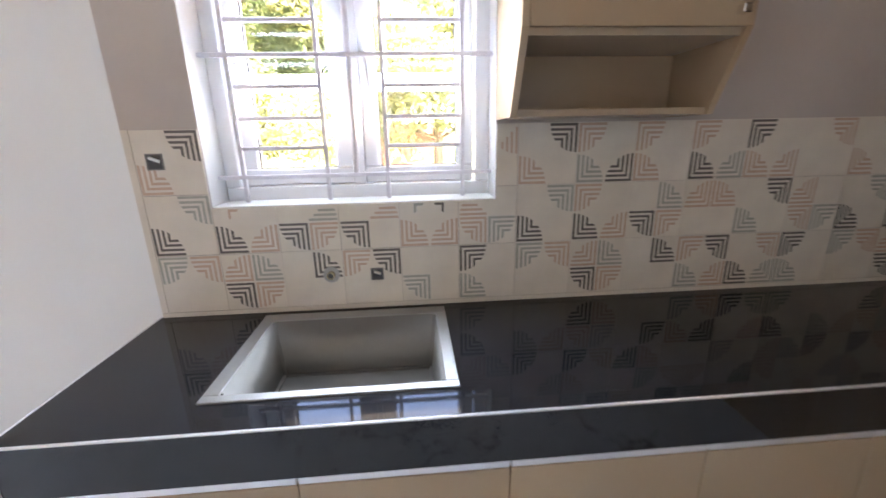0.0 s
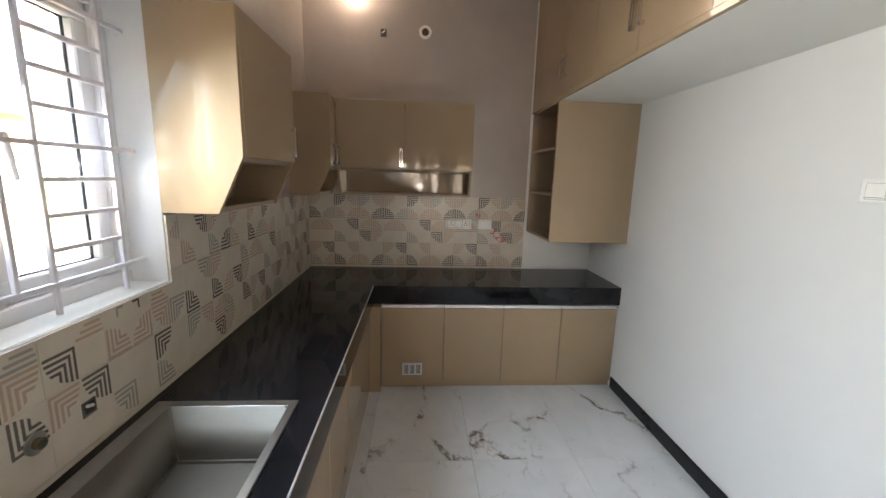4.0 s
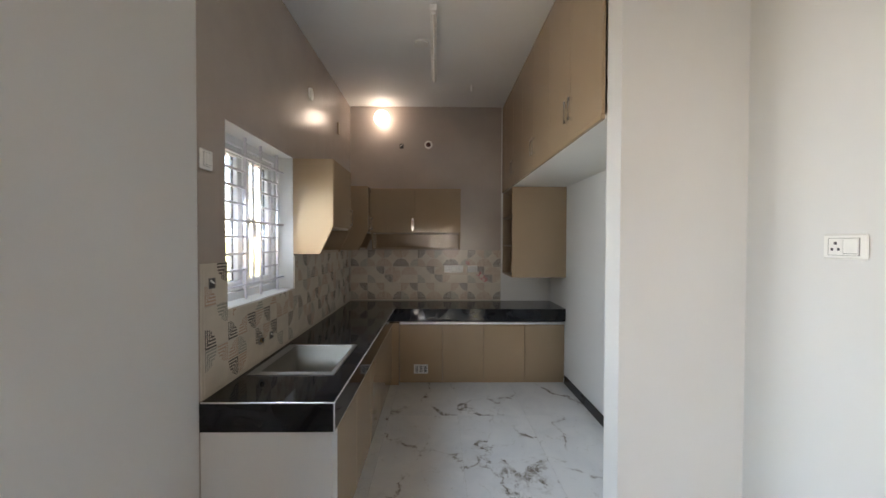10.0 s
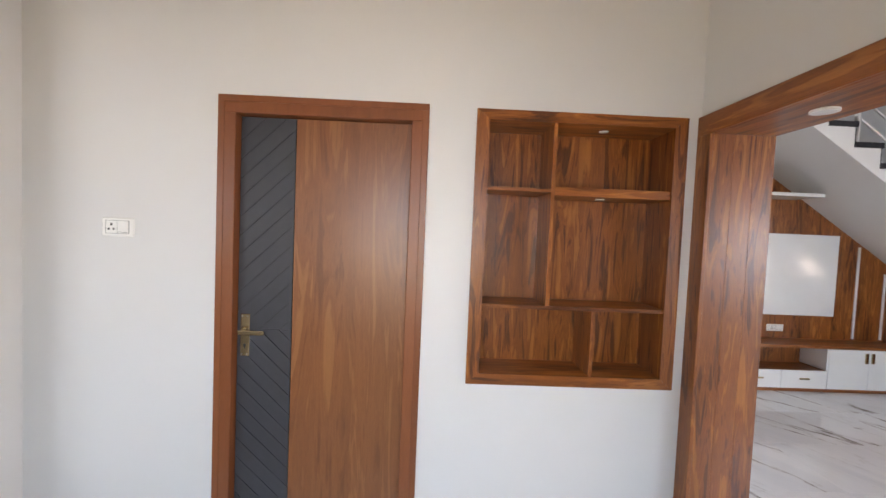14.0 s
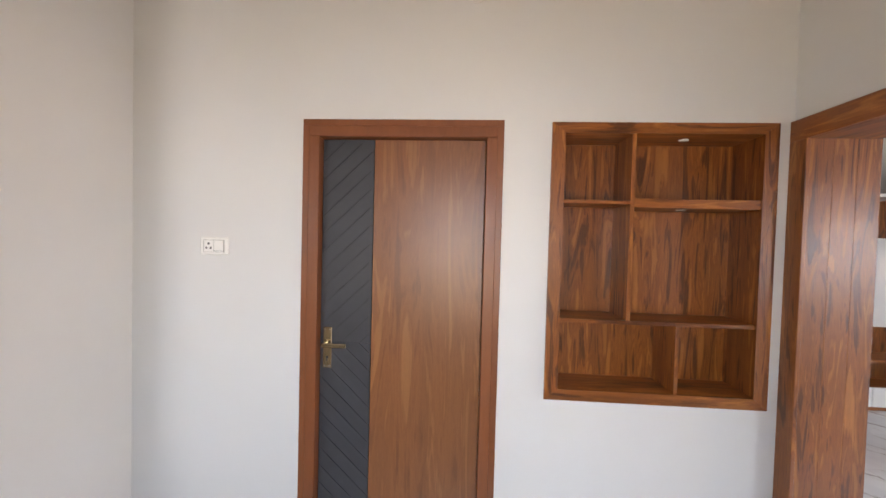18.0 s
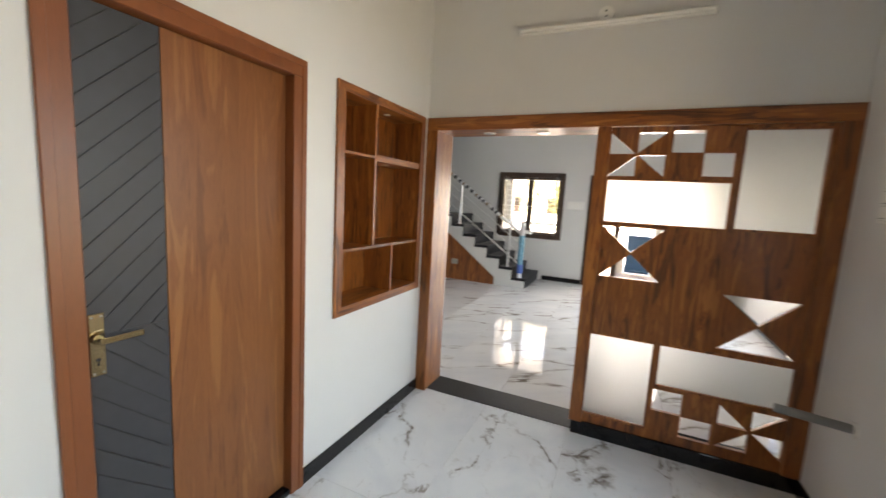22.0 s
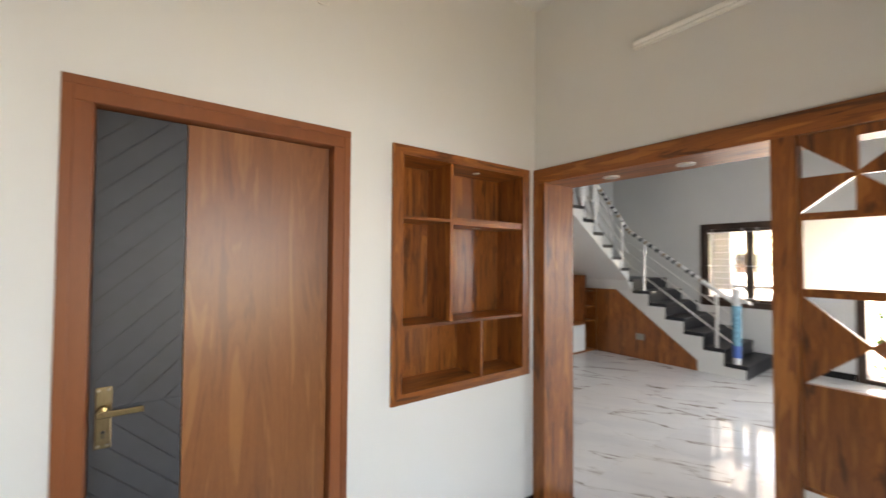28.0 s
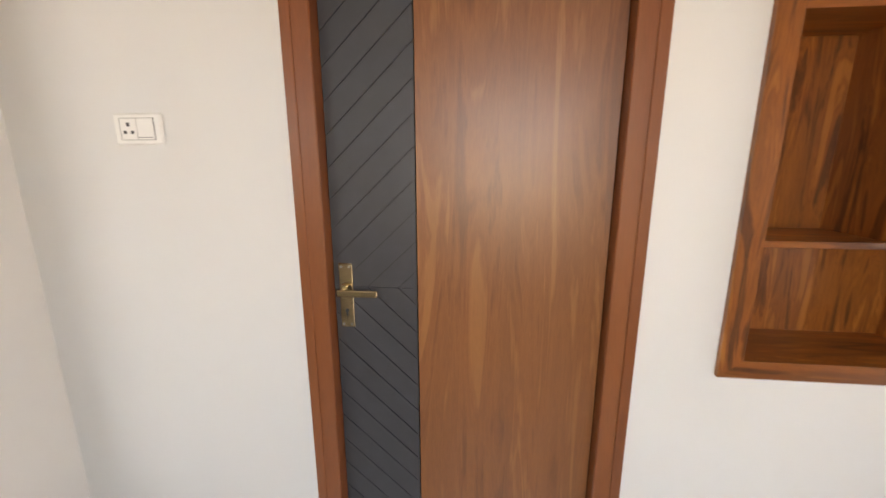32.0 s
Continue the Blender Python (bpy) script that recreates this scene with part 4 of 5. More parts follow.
part("door_bolt", bm, M_STEEL, door, "small steel bolt near the floor")
solid("threshold", box(LX0 - 0.003, LX1 + 0.003, YS - 0.118, YS + 0.002, 0.0, 0.03, 0.002), M_BLACK, "black granite threshold under the door", "threshold", (-2.08, YS, 0), "structure")

# ---- dining: display niche ----
nx0, nx1, nz0, nz1 = -3.746, -2.770, 0.852, 2.122
ni = thing("display_niche", ((nx0 + nx1) / 2, YS, nz0), "walnut veneered open niche with staggered shelves set into the wall", "shelf")
FB = 0.06
FT, FL, ya, yb = 0.048, 0.05, YS + 0.0005, YS + 0.016
part("frame_stile", prism(bmesh.new(), [(nx1, nz0), (nx1, nz1), (nx1 - FB, nz1 - FT), (nx1 - FB, nz0 + FL)], "y", ya, yb), M_WOODV, ni)
part("frame_stile", prism(bmesh.new(), [(nx0, nz0), (nx0 + FB, nz0 + FL), (nx0 + FB, nz1 - FT), (nx0, nz1)], "y", ya, yb), M_WOODV, ni)
part("frame_rail", prism(bmesh.new(), [(nx0 + 0.0006, nz1), (nx0 + FB + 0.0006, nz1 - FT), (nx1 - FB - 0.0006, nz1 - FT), (nx1 - 0.0006, nz1)], "y", ya, yb), M_WOODX, ni)
part("frame_rail", prism(bmesh.new(), [(nx0 + 0.0006, nz0), (nx1 - 0.0006, nz0), (nx1 - FB - 0.0006, nz0 + FL), (nx0 + FB + 0.0006, nz0 + FL)], "y", ya, yb), M_WOODX, ni)
ix0, ix1, iz0, iz1, ND = nx0 + FB - 0.008, nx1 - FB + 0.008, nz0 + 0.05, nz1 - 0.048, YS - 0.215
part("back_panel", box(-3.719, -2.801, ND - 0.012, ND, 0.881, 2.099), M_WOODV, ni)
part("side_panel", box(ix1, ix1 + 0.016, ND, YS, iz0 - 0.012, iz1 + 0.012), M_WOODV, ni)
part("side_panel", box(ix0 - 0.016, ix0, ND, YS, iz0 - 0.012, iz1 + 0.012), M_WOODV, ni)
part("top_panel", box(ix0, ix1, ND, YS, iz1, iz1 + 0.012), M_WOODX, ni)
part("bottom_panel", box(ix0, ix1, ND, YS, iz0 - 0.012, iz0), M_WOODX, ni)
part("divider", box(-3.146, -3.128, ND, YS + 0.004, 1.229, iz1), M_WOODV, ni)
part("divider", box(-3.365, -3.349, ND, YS + 0.004, iz0, 1.211), M_WOODV, ni)
part("shelf", box(ix0, ix1, ND, YS + 0.005, 1.211, 1.229, 0.001), M_WOODX, ni)
part("shelf", box(-3.128, ix1, ND, YS + 0.005, 1.758, 1.774, 0.001), M_WOODX, ni)
part("shelf", box(ix0, -3.146, ND, YS + 0.005, 1.745, 1.785, 0.001), M_WOODX, ni)
for z in (iz1, 1.745):
    bm = rod(bmesh.new(), (-3.40, YS - 0.10, z - 0.004), (-3.40, YS - 0.10, z), 0.022, 20)
    part("spotlight", bm, M_PLASTIC, ni, "small round recessed light, off")

# ---- the wide opening, its lining and the pierced screen ----
ol = thing("opening_lining", (-3.95, 0.3, 0), "walnut veneered lining round the wide opening", "door frame", kind="structure")
OX0, OX1 = XP0 - 0.018, -3.797
for k in range(3):
    xa = OX0 + (OX1 - 0.018 - OX0) * k / 3
    part("jamb_board", box(xa + 0.0003, xa + (OX1 - 0.018 - OX0) / 3 - 0.0003, YS + 0.0005, -0.845, 0.0, 2.04, 0.0006), M_WOODV, ol)
part("head", box(OX0, OX1 - 0.018, -0.845, YN - 0.0005, 2.04, 2.127, 0.002), M_WOODY, ol)
part("jamb", box(OX0, OX1 - 0.018, YS + 0.0005, -0.845, 2.0402, 2.127), M_WOODV, ol)
part("face_stile", box(OX1 - 0.018, OX1, YS + 0.0005, -0.84, 0.0, 2.04, 0.002), M_WOODV, ol)
part("face_stile", box(OX1 - 0.018, OX1, 1.432, YN - 0.0005, 0.09, 2.04, 0.002), M_WOODV, ol)
part("face_rail", box(OX1 - 0.018, OX1, YS + 0.0005, YN - 0.0005, 2.04, 2.13, 0.002), M_WOODY, ol)
for y in (-0.49, -0.098):
    bm = rod(bmesh.new(), (-3.958, y, 2.033), (-3.958, y, 2.04), 0.043, 28)
    d = part("downlight", bm, M_PLASTIC, ol, "round flush downlight, off")
    bm = rod(bmesh.new(), (-3.958, y, 2.0315), (-3.958, y, 2.0332), 0.032, 24)
    part("lens", bm, M_WHITELAM, d)
solid("threshold", box(-4.105, -3.845, -0.845, 0.285, -0.005, 0.004), M_STEP, "black granite strip across the opening floor", "threshold", (-3.97, -0.3, 0), "structure")
solid("threshold", box(-4.0, -3.80, 0.285, YN - 0.002, -0.005, 0.092, 0.003), M_BLACK, "black granite kerb under the screen", "kerb", (-3.9, 0.9, 0), "structure")

from mathutils.geometry import delaunay_2d_cdt

P0, P1, Q0, Q1 = 0.275, 1.4985, 0.093, 2.038
RECTS = [(0.36, 1.005, 1.457, 1.716), (1.045, 1.40, 1.463, 2.008), (0.352, 0.724, 0.163, 0.712), (0.763, 1.418, 0.46, 0.714)]
SQUARES = [(0.693, 0.853, 1.886, 2.012), (0.857, 1.006, 1.752, 1.884), (0.755, 0.915, 0.287, 0.428), (0.917, 1.08, 0.152, 0.285)]


def pinwheel(a0, a1, b0, b1):
    ac, bc, e = (a0 + a1) / 2, (b0 + b1) / 2, 0.004
    return [[(a0, bc + e), (ac - 2 * e, bc + e), (a0, b1)], [(ac + e, b1), (ac + e, bc + 2 * e), (a1, b1)], [(ac - e, b0), (ac - e, bc - 2 * e), (a0, b0)], [(a1, bc - e), (ac + 2 * e, bc - e), (a1, b0)]]


def hourglass(a0, a1, b0, b1):
    ac, bc, e = (a0 + a1) / 2, (b0 + b1) / 2, 0.004
    return [[(a0, b1), (ac, bc + e), (a1, b1)], [(a0, b0), (a1, b0), (ac, bc - e)]]


HOLES = [[(a, c), (b, c), (b, d), (a, d)] for a, b, c, d in RECTS + SQUARES]
HOLES += pinwheel(0.352, 0.662, 1.742, 2.004) + pinwheel(1.105, 1.425, 0.158, 0.42)
HOLES += hourglass(0.36, 0.708, 1.103, 1.427) + hourglass(1.043, 1.41, 0.755, 1.08)


def inside(p, poly):
    c = False
    for i in range(len(poly)):
        (x1, y1), (x2, y2) = poly[i], poly[i - 1]
        if (y1 > p[1]) != (y2 > p[1]) and p[0] < (x2 - x1) * (p[1] - y1) / (y2 - y1) + x1:
            c = not c
    return c


def pierced(y0, y1, z0, z1, holes, xa, xb):
    pts, seg = [], []
    for loop in [[(y0, z0), (y1, z0), (y1, z1), (y0, z1)]] + holes:
        n = len(pts)
        pts += [Vector(p) for p in loop]
        seg += [(n + i, n + (i + 1) % len(loop)) for i in range(len(loop))]
    v, e, f, *_ = delaunay_2d_cdt(pts, seg, [], 0, 1e-5)
    bm = bmesh.new()
    lo, hi = [bm.verts.new((xa, p[0], p[1])) for p in v], [bm.verts.new((xb, p[0], p[1])) for p in v]
    used = {}
    for t in f:
        c = (sum(v[i][0] for i in t) / 3, sum(v[i][1] for i in t) / 3)
        if any(inside(c, h) for h in holes) or not (y0 < c[0] < y1 and z0 < c[1] < z1):
            continue
        bm.faces.new([hi[i] for i in t])
        bm.faces.new([lo[i] for i in reversed(t)])
        for i in range(3):
            k = (t[i], t[(i + 1) % 3])
            if k[::-1] in used:
                used.pop(k[::-1])
            else:
                used[k] = 1
    for a, b in used:
        bm.faces.new((lo[a], lo[b], hi[b], hi[a]))
    bmesh.ops.recalc_face_normals(bm, faces=bm.faces[:])
    return bm


scr = thing("room_divider_screen", (-3.83, 0.9, 0.092), "walnut pierced screen with pinwheel cut outs and frosted glass", "screen")
part("panel", pierced(P0, P1, Q0, Q1, HOLES, -3.845, -3.817), M_WOODV, scr)
part("edge_post", box(-3.87, -3.792, 0.272, 0.352, 0.0925, 2.0395, 0.002), M_WOODV, scr)
for a, b, c, d in RECTS:
    part("pane", box(-3.835, -3.829, a + 0.0005, b - 0.0005, c + 0.0005, d - 0.0005), M_FROST, scr, "frosted glass pane")
    bd = bmesh.new()
    for r in ((a, b, c - 0.012, c), (a, b, d, d + 0.012), (a - 0.012, a, c - 0.012, d + 0.012), (b, b + 0.012, c - 0.012, d + 0.012)):
        bx(bd, -3.817, -3.812, r[0], r[1], r[2], r[3])
    part("beading", bd, M_WOODV, scr)

# ---- living room: stairs ----
SXF, RISE, TREAD, W1 = -8.12, 0.18, 0.251, 0.05
st = thing("staircase", (-8.6, -2.0, 0), "white plastered L shaped staircase with black granite treads", "stairs")
Y1, NS1 = -1.05, 7
prof = [(Y1, 0.0)]
for k in range(NS1):
    prof += [(Y1 - TREAD * k, RISE * (k + 1) - W1), (Y1 - TREAD * (k + 1), RISE * (k + 1) - W1)]
YL, ZL = Y1 - TREAD * (NS1 - 1), RISE * NS1
prof = prof[:-1] + [(YL - 0.02, ZL - W1), (YL - 0.02, 0.876), (-1.626, 0.144), (-1.626, 0.0)]
part("lower_flight", prism(bmesh.new(), prof, "x", XW + 0.002, SXF), M_WALL, st)
shelf_of = [(YLS + 0.002, ZL - W1), (YL - 0.0205, ZL - W1), (YL - 0.0205, 0.877), (-2.838, 1.079), (YLS + 0.002, 1.072)]
part("landing", prism(bmesh.new(), shelf_of, "x", XW + 0.002, SXF), M_WALL, st)
for k in range(NS1):
    z = RISE * (k + 1)
    d = TREAD if k < NS1 - 1 else YL - YLS - 0.004
    part("tread", box(XW + 0.003, SXF + 0.012, Y1 - TREAD * k - d, Y1 - TREAD * k + 0.02, z - W1, z, 0.004), M_STEP, st, "black granite tread")
    part("riser", box(XW + 0.003, SXF - 0.002, Y1 - TREAD * k, Y1 - TREAD * k + 0.012, z - RISE, z - W1), M_STEP, st)
YF2, X2, NS2 = -2.60, -8.08, 10
prof = [(SXF + 0.0005, 1.072), (SXF + 0.0005, ZL - W1), (X2, ZL - W1)]
for k in range(NS2):
    prof += [(X2 + 0.25 * k, ZL + RISE * (k + 1) - W1), (X2 + 0.25 * (k + 1), ZL + RISE * (k + 1) - W1)]
xt = X2 + 0.25 * NS2
prof += [(xt, 1.30 + 0.665 * (xt + 7.95)), (X2 + 0.03, 1.235)]
part("upper_flight", prism(bmesh.new(), prof, "y", YLS + 0.002, YF2), M_WALL, st)
for k in range(NS2):
    z = ZL + RISE * (k + 1)
    part("tread", box(X2 + 0.25 * k - 0.02, X2 + 0.25 * (k + 1), YLS + 0.003, YF2 + 0.012, z - W1, z, 0.004), M_STEP, st, "black granite tread")
    part("riser", box(X2 + 0.25 * k - 0.012, X2 + 0.25 * k, YLS + 0.003, YF2 - 0.002, z - RISE, z - W1), M_STEP, st)
panel_t = [(-1.63, 0.0), (-1.63, 0.14), (-2.838, 1.075), (-3.2, 1.068), (-3.2, 0.0)]
solid("understair_panel", prism(bmesh.new(), panel_t, "x", SXF - 0.03, SXF + 0.012), M_WOODV, "walnut veneered panel closing the space under the stairs", "panel", (SXF, -2.4, 0))
solid("switch_plate", box(SXF + 0.012, SXF + 0.02, -2.50, -2.37, 0.30, 0.40, 0.003), M_STEEL, "steel socket plate on the walnut panel", "switch", (SXF + 0.012, -2.43, 0.3))

rl = thing("stair_railing", (SXF, -1.2, 0.185), "stainless steel stair railing, still in protective wrapping", "railing")


def slope1(y):
    return RISE * (1 + (Y1 - y) / TREAD)


XR = SXF - 0.05
for y, z1 in ((-1.40, 1.10), (-2.40, 1.82)):
    bm = rod(bmesh.new(), (XR, y, RISE * (int((Y1 - y) / TREAD) + 1)), (XR, y, z1), 0.024, 12)
    smooth(part("post", bm, M_RAIL, rl))
nw = part("newel_post", rod(bmesh.new(), (XR, -1.165, RISE), (XR, -1.165, 1.14), 0.046, 16), M_WRAP, rl, "newel post in plastic wrap")
smooth(nw)
smooth(part("cap", rod(bmesh.new(), (XR, -1.165, 1.14), (XR, -1.165, 1.185), 0.050, 16), M_RAIL, nw, "pale steel cap"))
smooth(part("wrapping", rod(bmesh.new(), (XR, -1.165, 0.42), (XR, -1.165, 0.96), 0.052, 14, 0.056), M_BLUEWRAP, nw, "blue plastic film round the post"))
smooth(part("wrapping", rod(bmesh.new(), (XR, -1.165, 0.27), (XR, -1.165, 0.43), 0.058, 14, 0.054), plain("deep blue tape", (0.05, 0.13, 0.42), 0.3), nw, "deep blue tape round the post"))
flap = prism(bmesh.new(), [(-1.12, 1.06), (-1.03, 1.03), (-1.00, 0.985), (-1.06, 1.005), (-1.12, 0.99)], "x", XR - 0.02, XR + 0.035)
part("wrapping", flap, M_WRAP, nw, "loose flap of clear plastic")
for up_, r in ((0.15, 0.012), (0.34, 0.012), (0.52, 0.010), (0.715, 0.028)):
    nm, mt = ("rail", M_RAIL) if r < 0.02 else ("handrail", M_WRAP)
    turn = Vector((XR, YF2 - 0.05, slope1(YF2 - 0.05) + up_))
    smooth(part(nm, rod(bmesh.new(), (XR, -1.20, slope1(-1.20) + up_), turn, r, 12), mt, rl))
    smooth(part(nm, rod(bmesh.new(), turn, (-5.9, YF2 - 0.05, turn.z + 0.722 * (-5.9 - XR)), r, 12), mt, rl))
rng = random.Random(4)
low_end, turn, high_end = Vector((XR, -1.56, slope1(-1.56) + 0.715)), Vector((XR, YF2 - 0.05, slope1(YF2 - 0.05) + 0.715)), Vector((-6.5, YF2 - 0.05, slope1(YF2 - 0.05) + 0.715 + 0.722 * (-6.5 - XR)))
for a, b, count in ((low_end, turn, 13), (turn, high_end, 19)):
    for k in range(count):
        f = (k + rng.uniform(0.1, 0.5)) / count
        g = f + rng.uniform(0.35, 0.6) / count
        part("paper_tape", rod(bmesh.new(), a.lerp(b, f), a.lerp(b, g), 0.0325, 10), M_LAMIN if k % 3 == 0 else M_CHAR, rl, "dark wrapping band")
for x, wrapped in ((-7.95, False), (-7.19, True), (-6.86, True), (-6.4, False)):
    z0 = ZL + RISE * (int((x - X2) / 0.25) + 1)
    ps = part("post", rod(bmesh.new(), (x, YF2 - 0.05, z0), (x, YF2 - 0.05, z0 + 0.80), 0.024, 12), M_RAIL, rl)
    smooth(ps)
    if wrapped:
        film_ = bmesh.new()
        radii = [rng.uniform(0.035, 0.085) for _ in range(8)]
        for k in range(7):
            rod(film_, (x + rng.uniform(-0.015, 0.015), YF2 - 0.05, z0 + 0.01 + k * 0.11), (x, YF2 - 0.05, z0 + 0.13 + k * 0.11), radii[k], 9, radii[k + 1])
        smooth(part("wrapping", film_, M_WRAP, ps, "crumpled white plastic sheet round the post"), 60)

# ---- living room: television wall ----
YT = YLS + 0.03
tvp = thing("tv_wall_panel", (-6.8, YLS, 0), "walnut wall panelling with pale strips under the stairs", "panel")
part("board", prism(bmesh.new(), [(-5.2, 0.0), (-5.2, 2.6), (-6.1, 2.6), (-8.05, 1.22), (-8.05, 0.0)], "y", YLS + 0.001, YT), M_WOODV, tvp)
for x in (-7.47, -7.80):
    part("strip", box(x - 0.012, x + 0.012, YT, YT + 0.012, 0.52, 1.58 - (abs(x) - 7.47) * 0.9), M_WHITELAM, tvp, "pale upright strip")
solid("tv_back_panel", box(-7.206, -5.6, YT, YT + 0.03, 0.775, 1.70, 0.003), M_WHITELAM, "white gloss panel for a television", "panel", (-6.5, YT, 0.74))
solid("wall_shelf", box(-6.655, -5.4, YT, -3.15, 2.085, 2.120, 0.003), M_WHITELAM, "long white floating wall shelf", "shelf", (-6.2, YT, 2.1), group="floating shelves")
solid("wall_shelf", box(-6.05, -5.4, YT, YT + 0.2, 2.49, 2.53, 0.003), M_WHITELAM, "short white floating wall shelf", "shelf", (-6.0, YT, 2.49), group="floating shelves")
plate("s", -6.65, -6.45, 0.58, 0.66, "sk", "white socket plate on walnut panelling", at=YT)
YB = -3.2
cab = thing("tv_cabinet", (-6.6, -3.35, 0), "low walnut and white television cabinet with drawers", "cabinet")
part("top_board", box(-7.80, -5.3, YT + 0.001, YB, 0.475, 0.505, 0.002), M_WOODX, cab)
part("bottom_board", box(-7.80, -5.3, YT + 0.001, YB - 0.01, 0.0, 0.035), M_WOODX, cab)
part("body", box(-7.78, -6.90, YT + 0.002, YB - 0.02, 0.035, 0.475), M_WOODX, cab)
for a, b in ((-7.775, -7.335), (-7.335, -6.89)):
    d = part("door", box(a + 0.002, b - 0.002, YB - 0.019, YB, 0.038, 0.472, 0.002), M_WHITELAM, cab, "white gloss door")
    hx = -7.37 if a < -7.5 else -7.30
    part("handle", box(hx - 0.016, hx + 0.016, YB, YB + 0.014, 0.33, 0.44, 0.003), M_BRASS, d)
part("drawer_case", box(-6.885, -5.3, YT + 0.002, YB - 0.02, 0.035, 0.225), M_WOODX, cab)
for a, b in ((-6.885, -6.38), (-6.38, -5.875)):
    d = part("drawer", box(a + 0.002, b - 0.002, YB - 0.019, YB, 0.038, 0.232, 0.002), M_WHITELAM, cab, "white gloss drawer")
    part("handle", box((a + b) / 2 - 0.055, (a + b) / 2 + 0.055, YB, YB + 0.014, 0.135, 0.152, 0.003), M_BRASS, d)
part("upright", box(-6.89, -6.872, YT + 0.002, YB - 0.004, 0.235, 0.474), M_WHITELAM, cab)
part("upright", box(-6.09, -6.06, YT + 0.002, YB - 0.004, 0.235, 0.474), M_WHITELAM, cab)
bs = thing("corner_shelf", (-8.0, -3.3, 0), "walnut corner shelf with open compartments under the stairs", "shelf")
part("side_panel", box(-7.83, -7.81, YLS + 0.002, -3.22, 0.0, 1.30), M_WOODV, bs)
part("side_panel", box(SXF + 0.001, SXF + 0.02, YLS + 0.002, -3.21, 0.0, 1.066), M_WOODV, bs)
part("back_panel", box(SXF + 0.02, -7.83, YLS + 0.032, YLS + 0.042, 0.0, 1.03), M_WOODV, bs)
for z in (0.0, 0.50, 0.74, 1.01):
    part("shelf", box(SXF + 0.02, -7.83, YLS + 0.042, -3.23, z, z + 0.022), M_WOODX, bs)

# ---- living room: window and entrance ----
wl = thing("window_3", (XW, -1.31, 0.86), "dark brown wooden window with two barred casements", "window", kind="structure")
XA, XB = XW - 0.10, XW + 0.025
for a in ((-1.985, -1.90, 0.835, 2.165), (-0.735, -0.645, 0.835, 2.165), (-1.90, -0.735, 0.835, 0.925), (-1.90, -0.735, 2.07, 2.165)):
    part("window_frame", box(XA, XB, a[0], a[1], a[2], a[3], 0.004), M_DARKWOOD, wl)
part("mullion", box(XA, XB - 0.01, -1.345, -1.295, 0.926, 2.069, 0.003), M_DARKWOOD, wl)
for a, b in ((-1.90, -1.345), (-1.295, -0.735)):
    sash = bmesh.new()
    for r in ((a, b, 0.926, 0.965), (a, b, 2.03, 2.069), (a, a + 0.028, 0.965, 2.03), (b - 0.028, b, 0.965, 2.03)):
        bx(sash, XA + 0.02, XB - 0.03, r[0], r[1], r[2], r[3], 0.003)
    s = part("sash", sash, M_DARKWOOD, wl)
    p = part("pane", box(XA + 0.05, XA + 0.055, a + 0.028, b - 0.028, 0.965, 2.03), M_DIMGLASS, s)
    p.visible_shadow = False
gw = thing("window_grill", (XW + 0.034, -1.31, 0.87), "pale steel bars across the living room window", "window grill")
XG = XW + 0.034
for y in (-1.81, -1.40, -1.21, -0.80):
    part("upright_bar", box(XG - 0.006, XG + 0.006, y - 0.006, y + 0.006, 0.93, 2.08), M_GRILL, gw)
for z in (0.985, 1.483, 2.017):
    part("rail", box(XG - 0.007, XG + 0.007, -1.88, -0.74, z - 0.006, z + 0.006), M_GRILL, gw)
for z in (1.085, 1.184, 1.284, 1.383, 1.59, 1.697, 1.803, 1.91):
    for a, b in ((-1.804, -1.406), (-1.204, -0.806)):
        part("rung", box(XG - 0.005, XG + 0.005, a, b, z - 0.005, z + 0.005), M_GRILL, gw)

ed = thing("door_2", (XW, 0.6, 0), "dark wooden entrance frame with open doorway and painted glass sidelight", "door", kind="structure")
for a in ((-0.185, -0.09, 0.0, 2.14), (0.335, 0.425, 0.0, 2.05), (1.37, 1.46, 0.0, 2.14), (-0.09, 1.37, 2.05, 2.14), (-0.09, 0.335, 0.0, 0.05)):
    part("frame_bar", box(XA, XB, a[0], a[1], a[2], a[3], 0.004), M_DARKWOOD, ed)
sp = part("pane", box(XW - 0.05, XW - 0.044, -0.089, 0.334, 0.051, 2.049), M_SIDELIGHT, ed, "satin sidelight glass with leaf painting")
sp.visible_shadow = False


def stained(name, col):
    """Glass paint that lets daylight through in its colour."""
    m, nt, b = node_mat(name)
    v = noise_tex(nt, coords(nt), 18, 3)
    c = ramp(nt, v, [(0.3, tuple(k * 0.7 for k in col)), (0.7, col)])
    nt.links.new(c, b.inputs["Base Color"])
    tr = N(nt, "BsdfTranslucent")
    nt.links.new(c, tr.inputs["Color"])
    ms = N(nt, "MixShader")
    ms.inputs[0].default_value = 0.8
    nt.links.new(b.outputs[0], ms.inputs[1])
    nt.links.new(tr.outputs[0], ms.inputs[2])
    nt.links.new(ms.outputs[0], nt.nodes["Material Output"].inputs["Surface"])
    return m


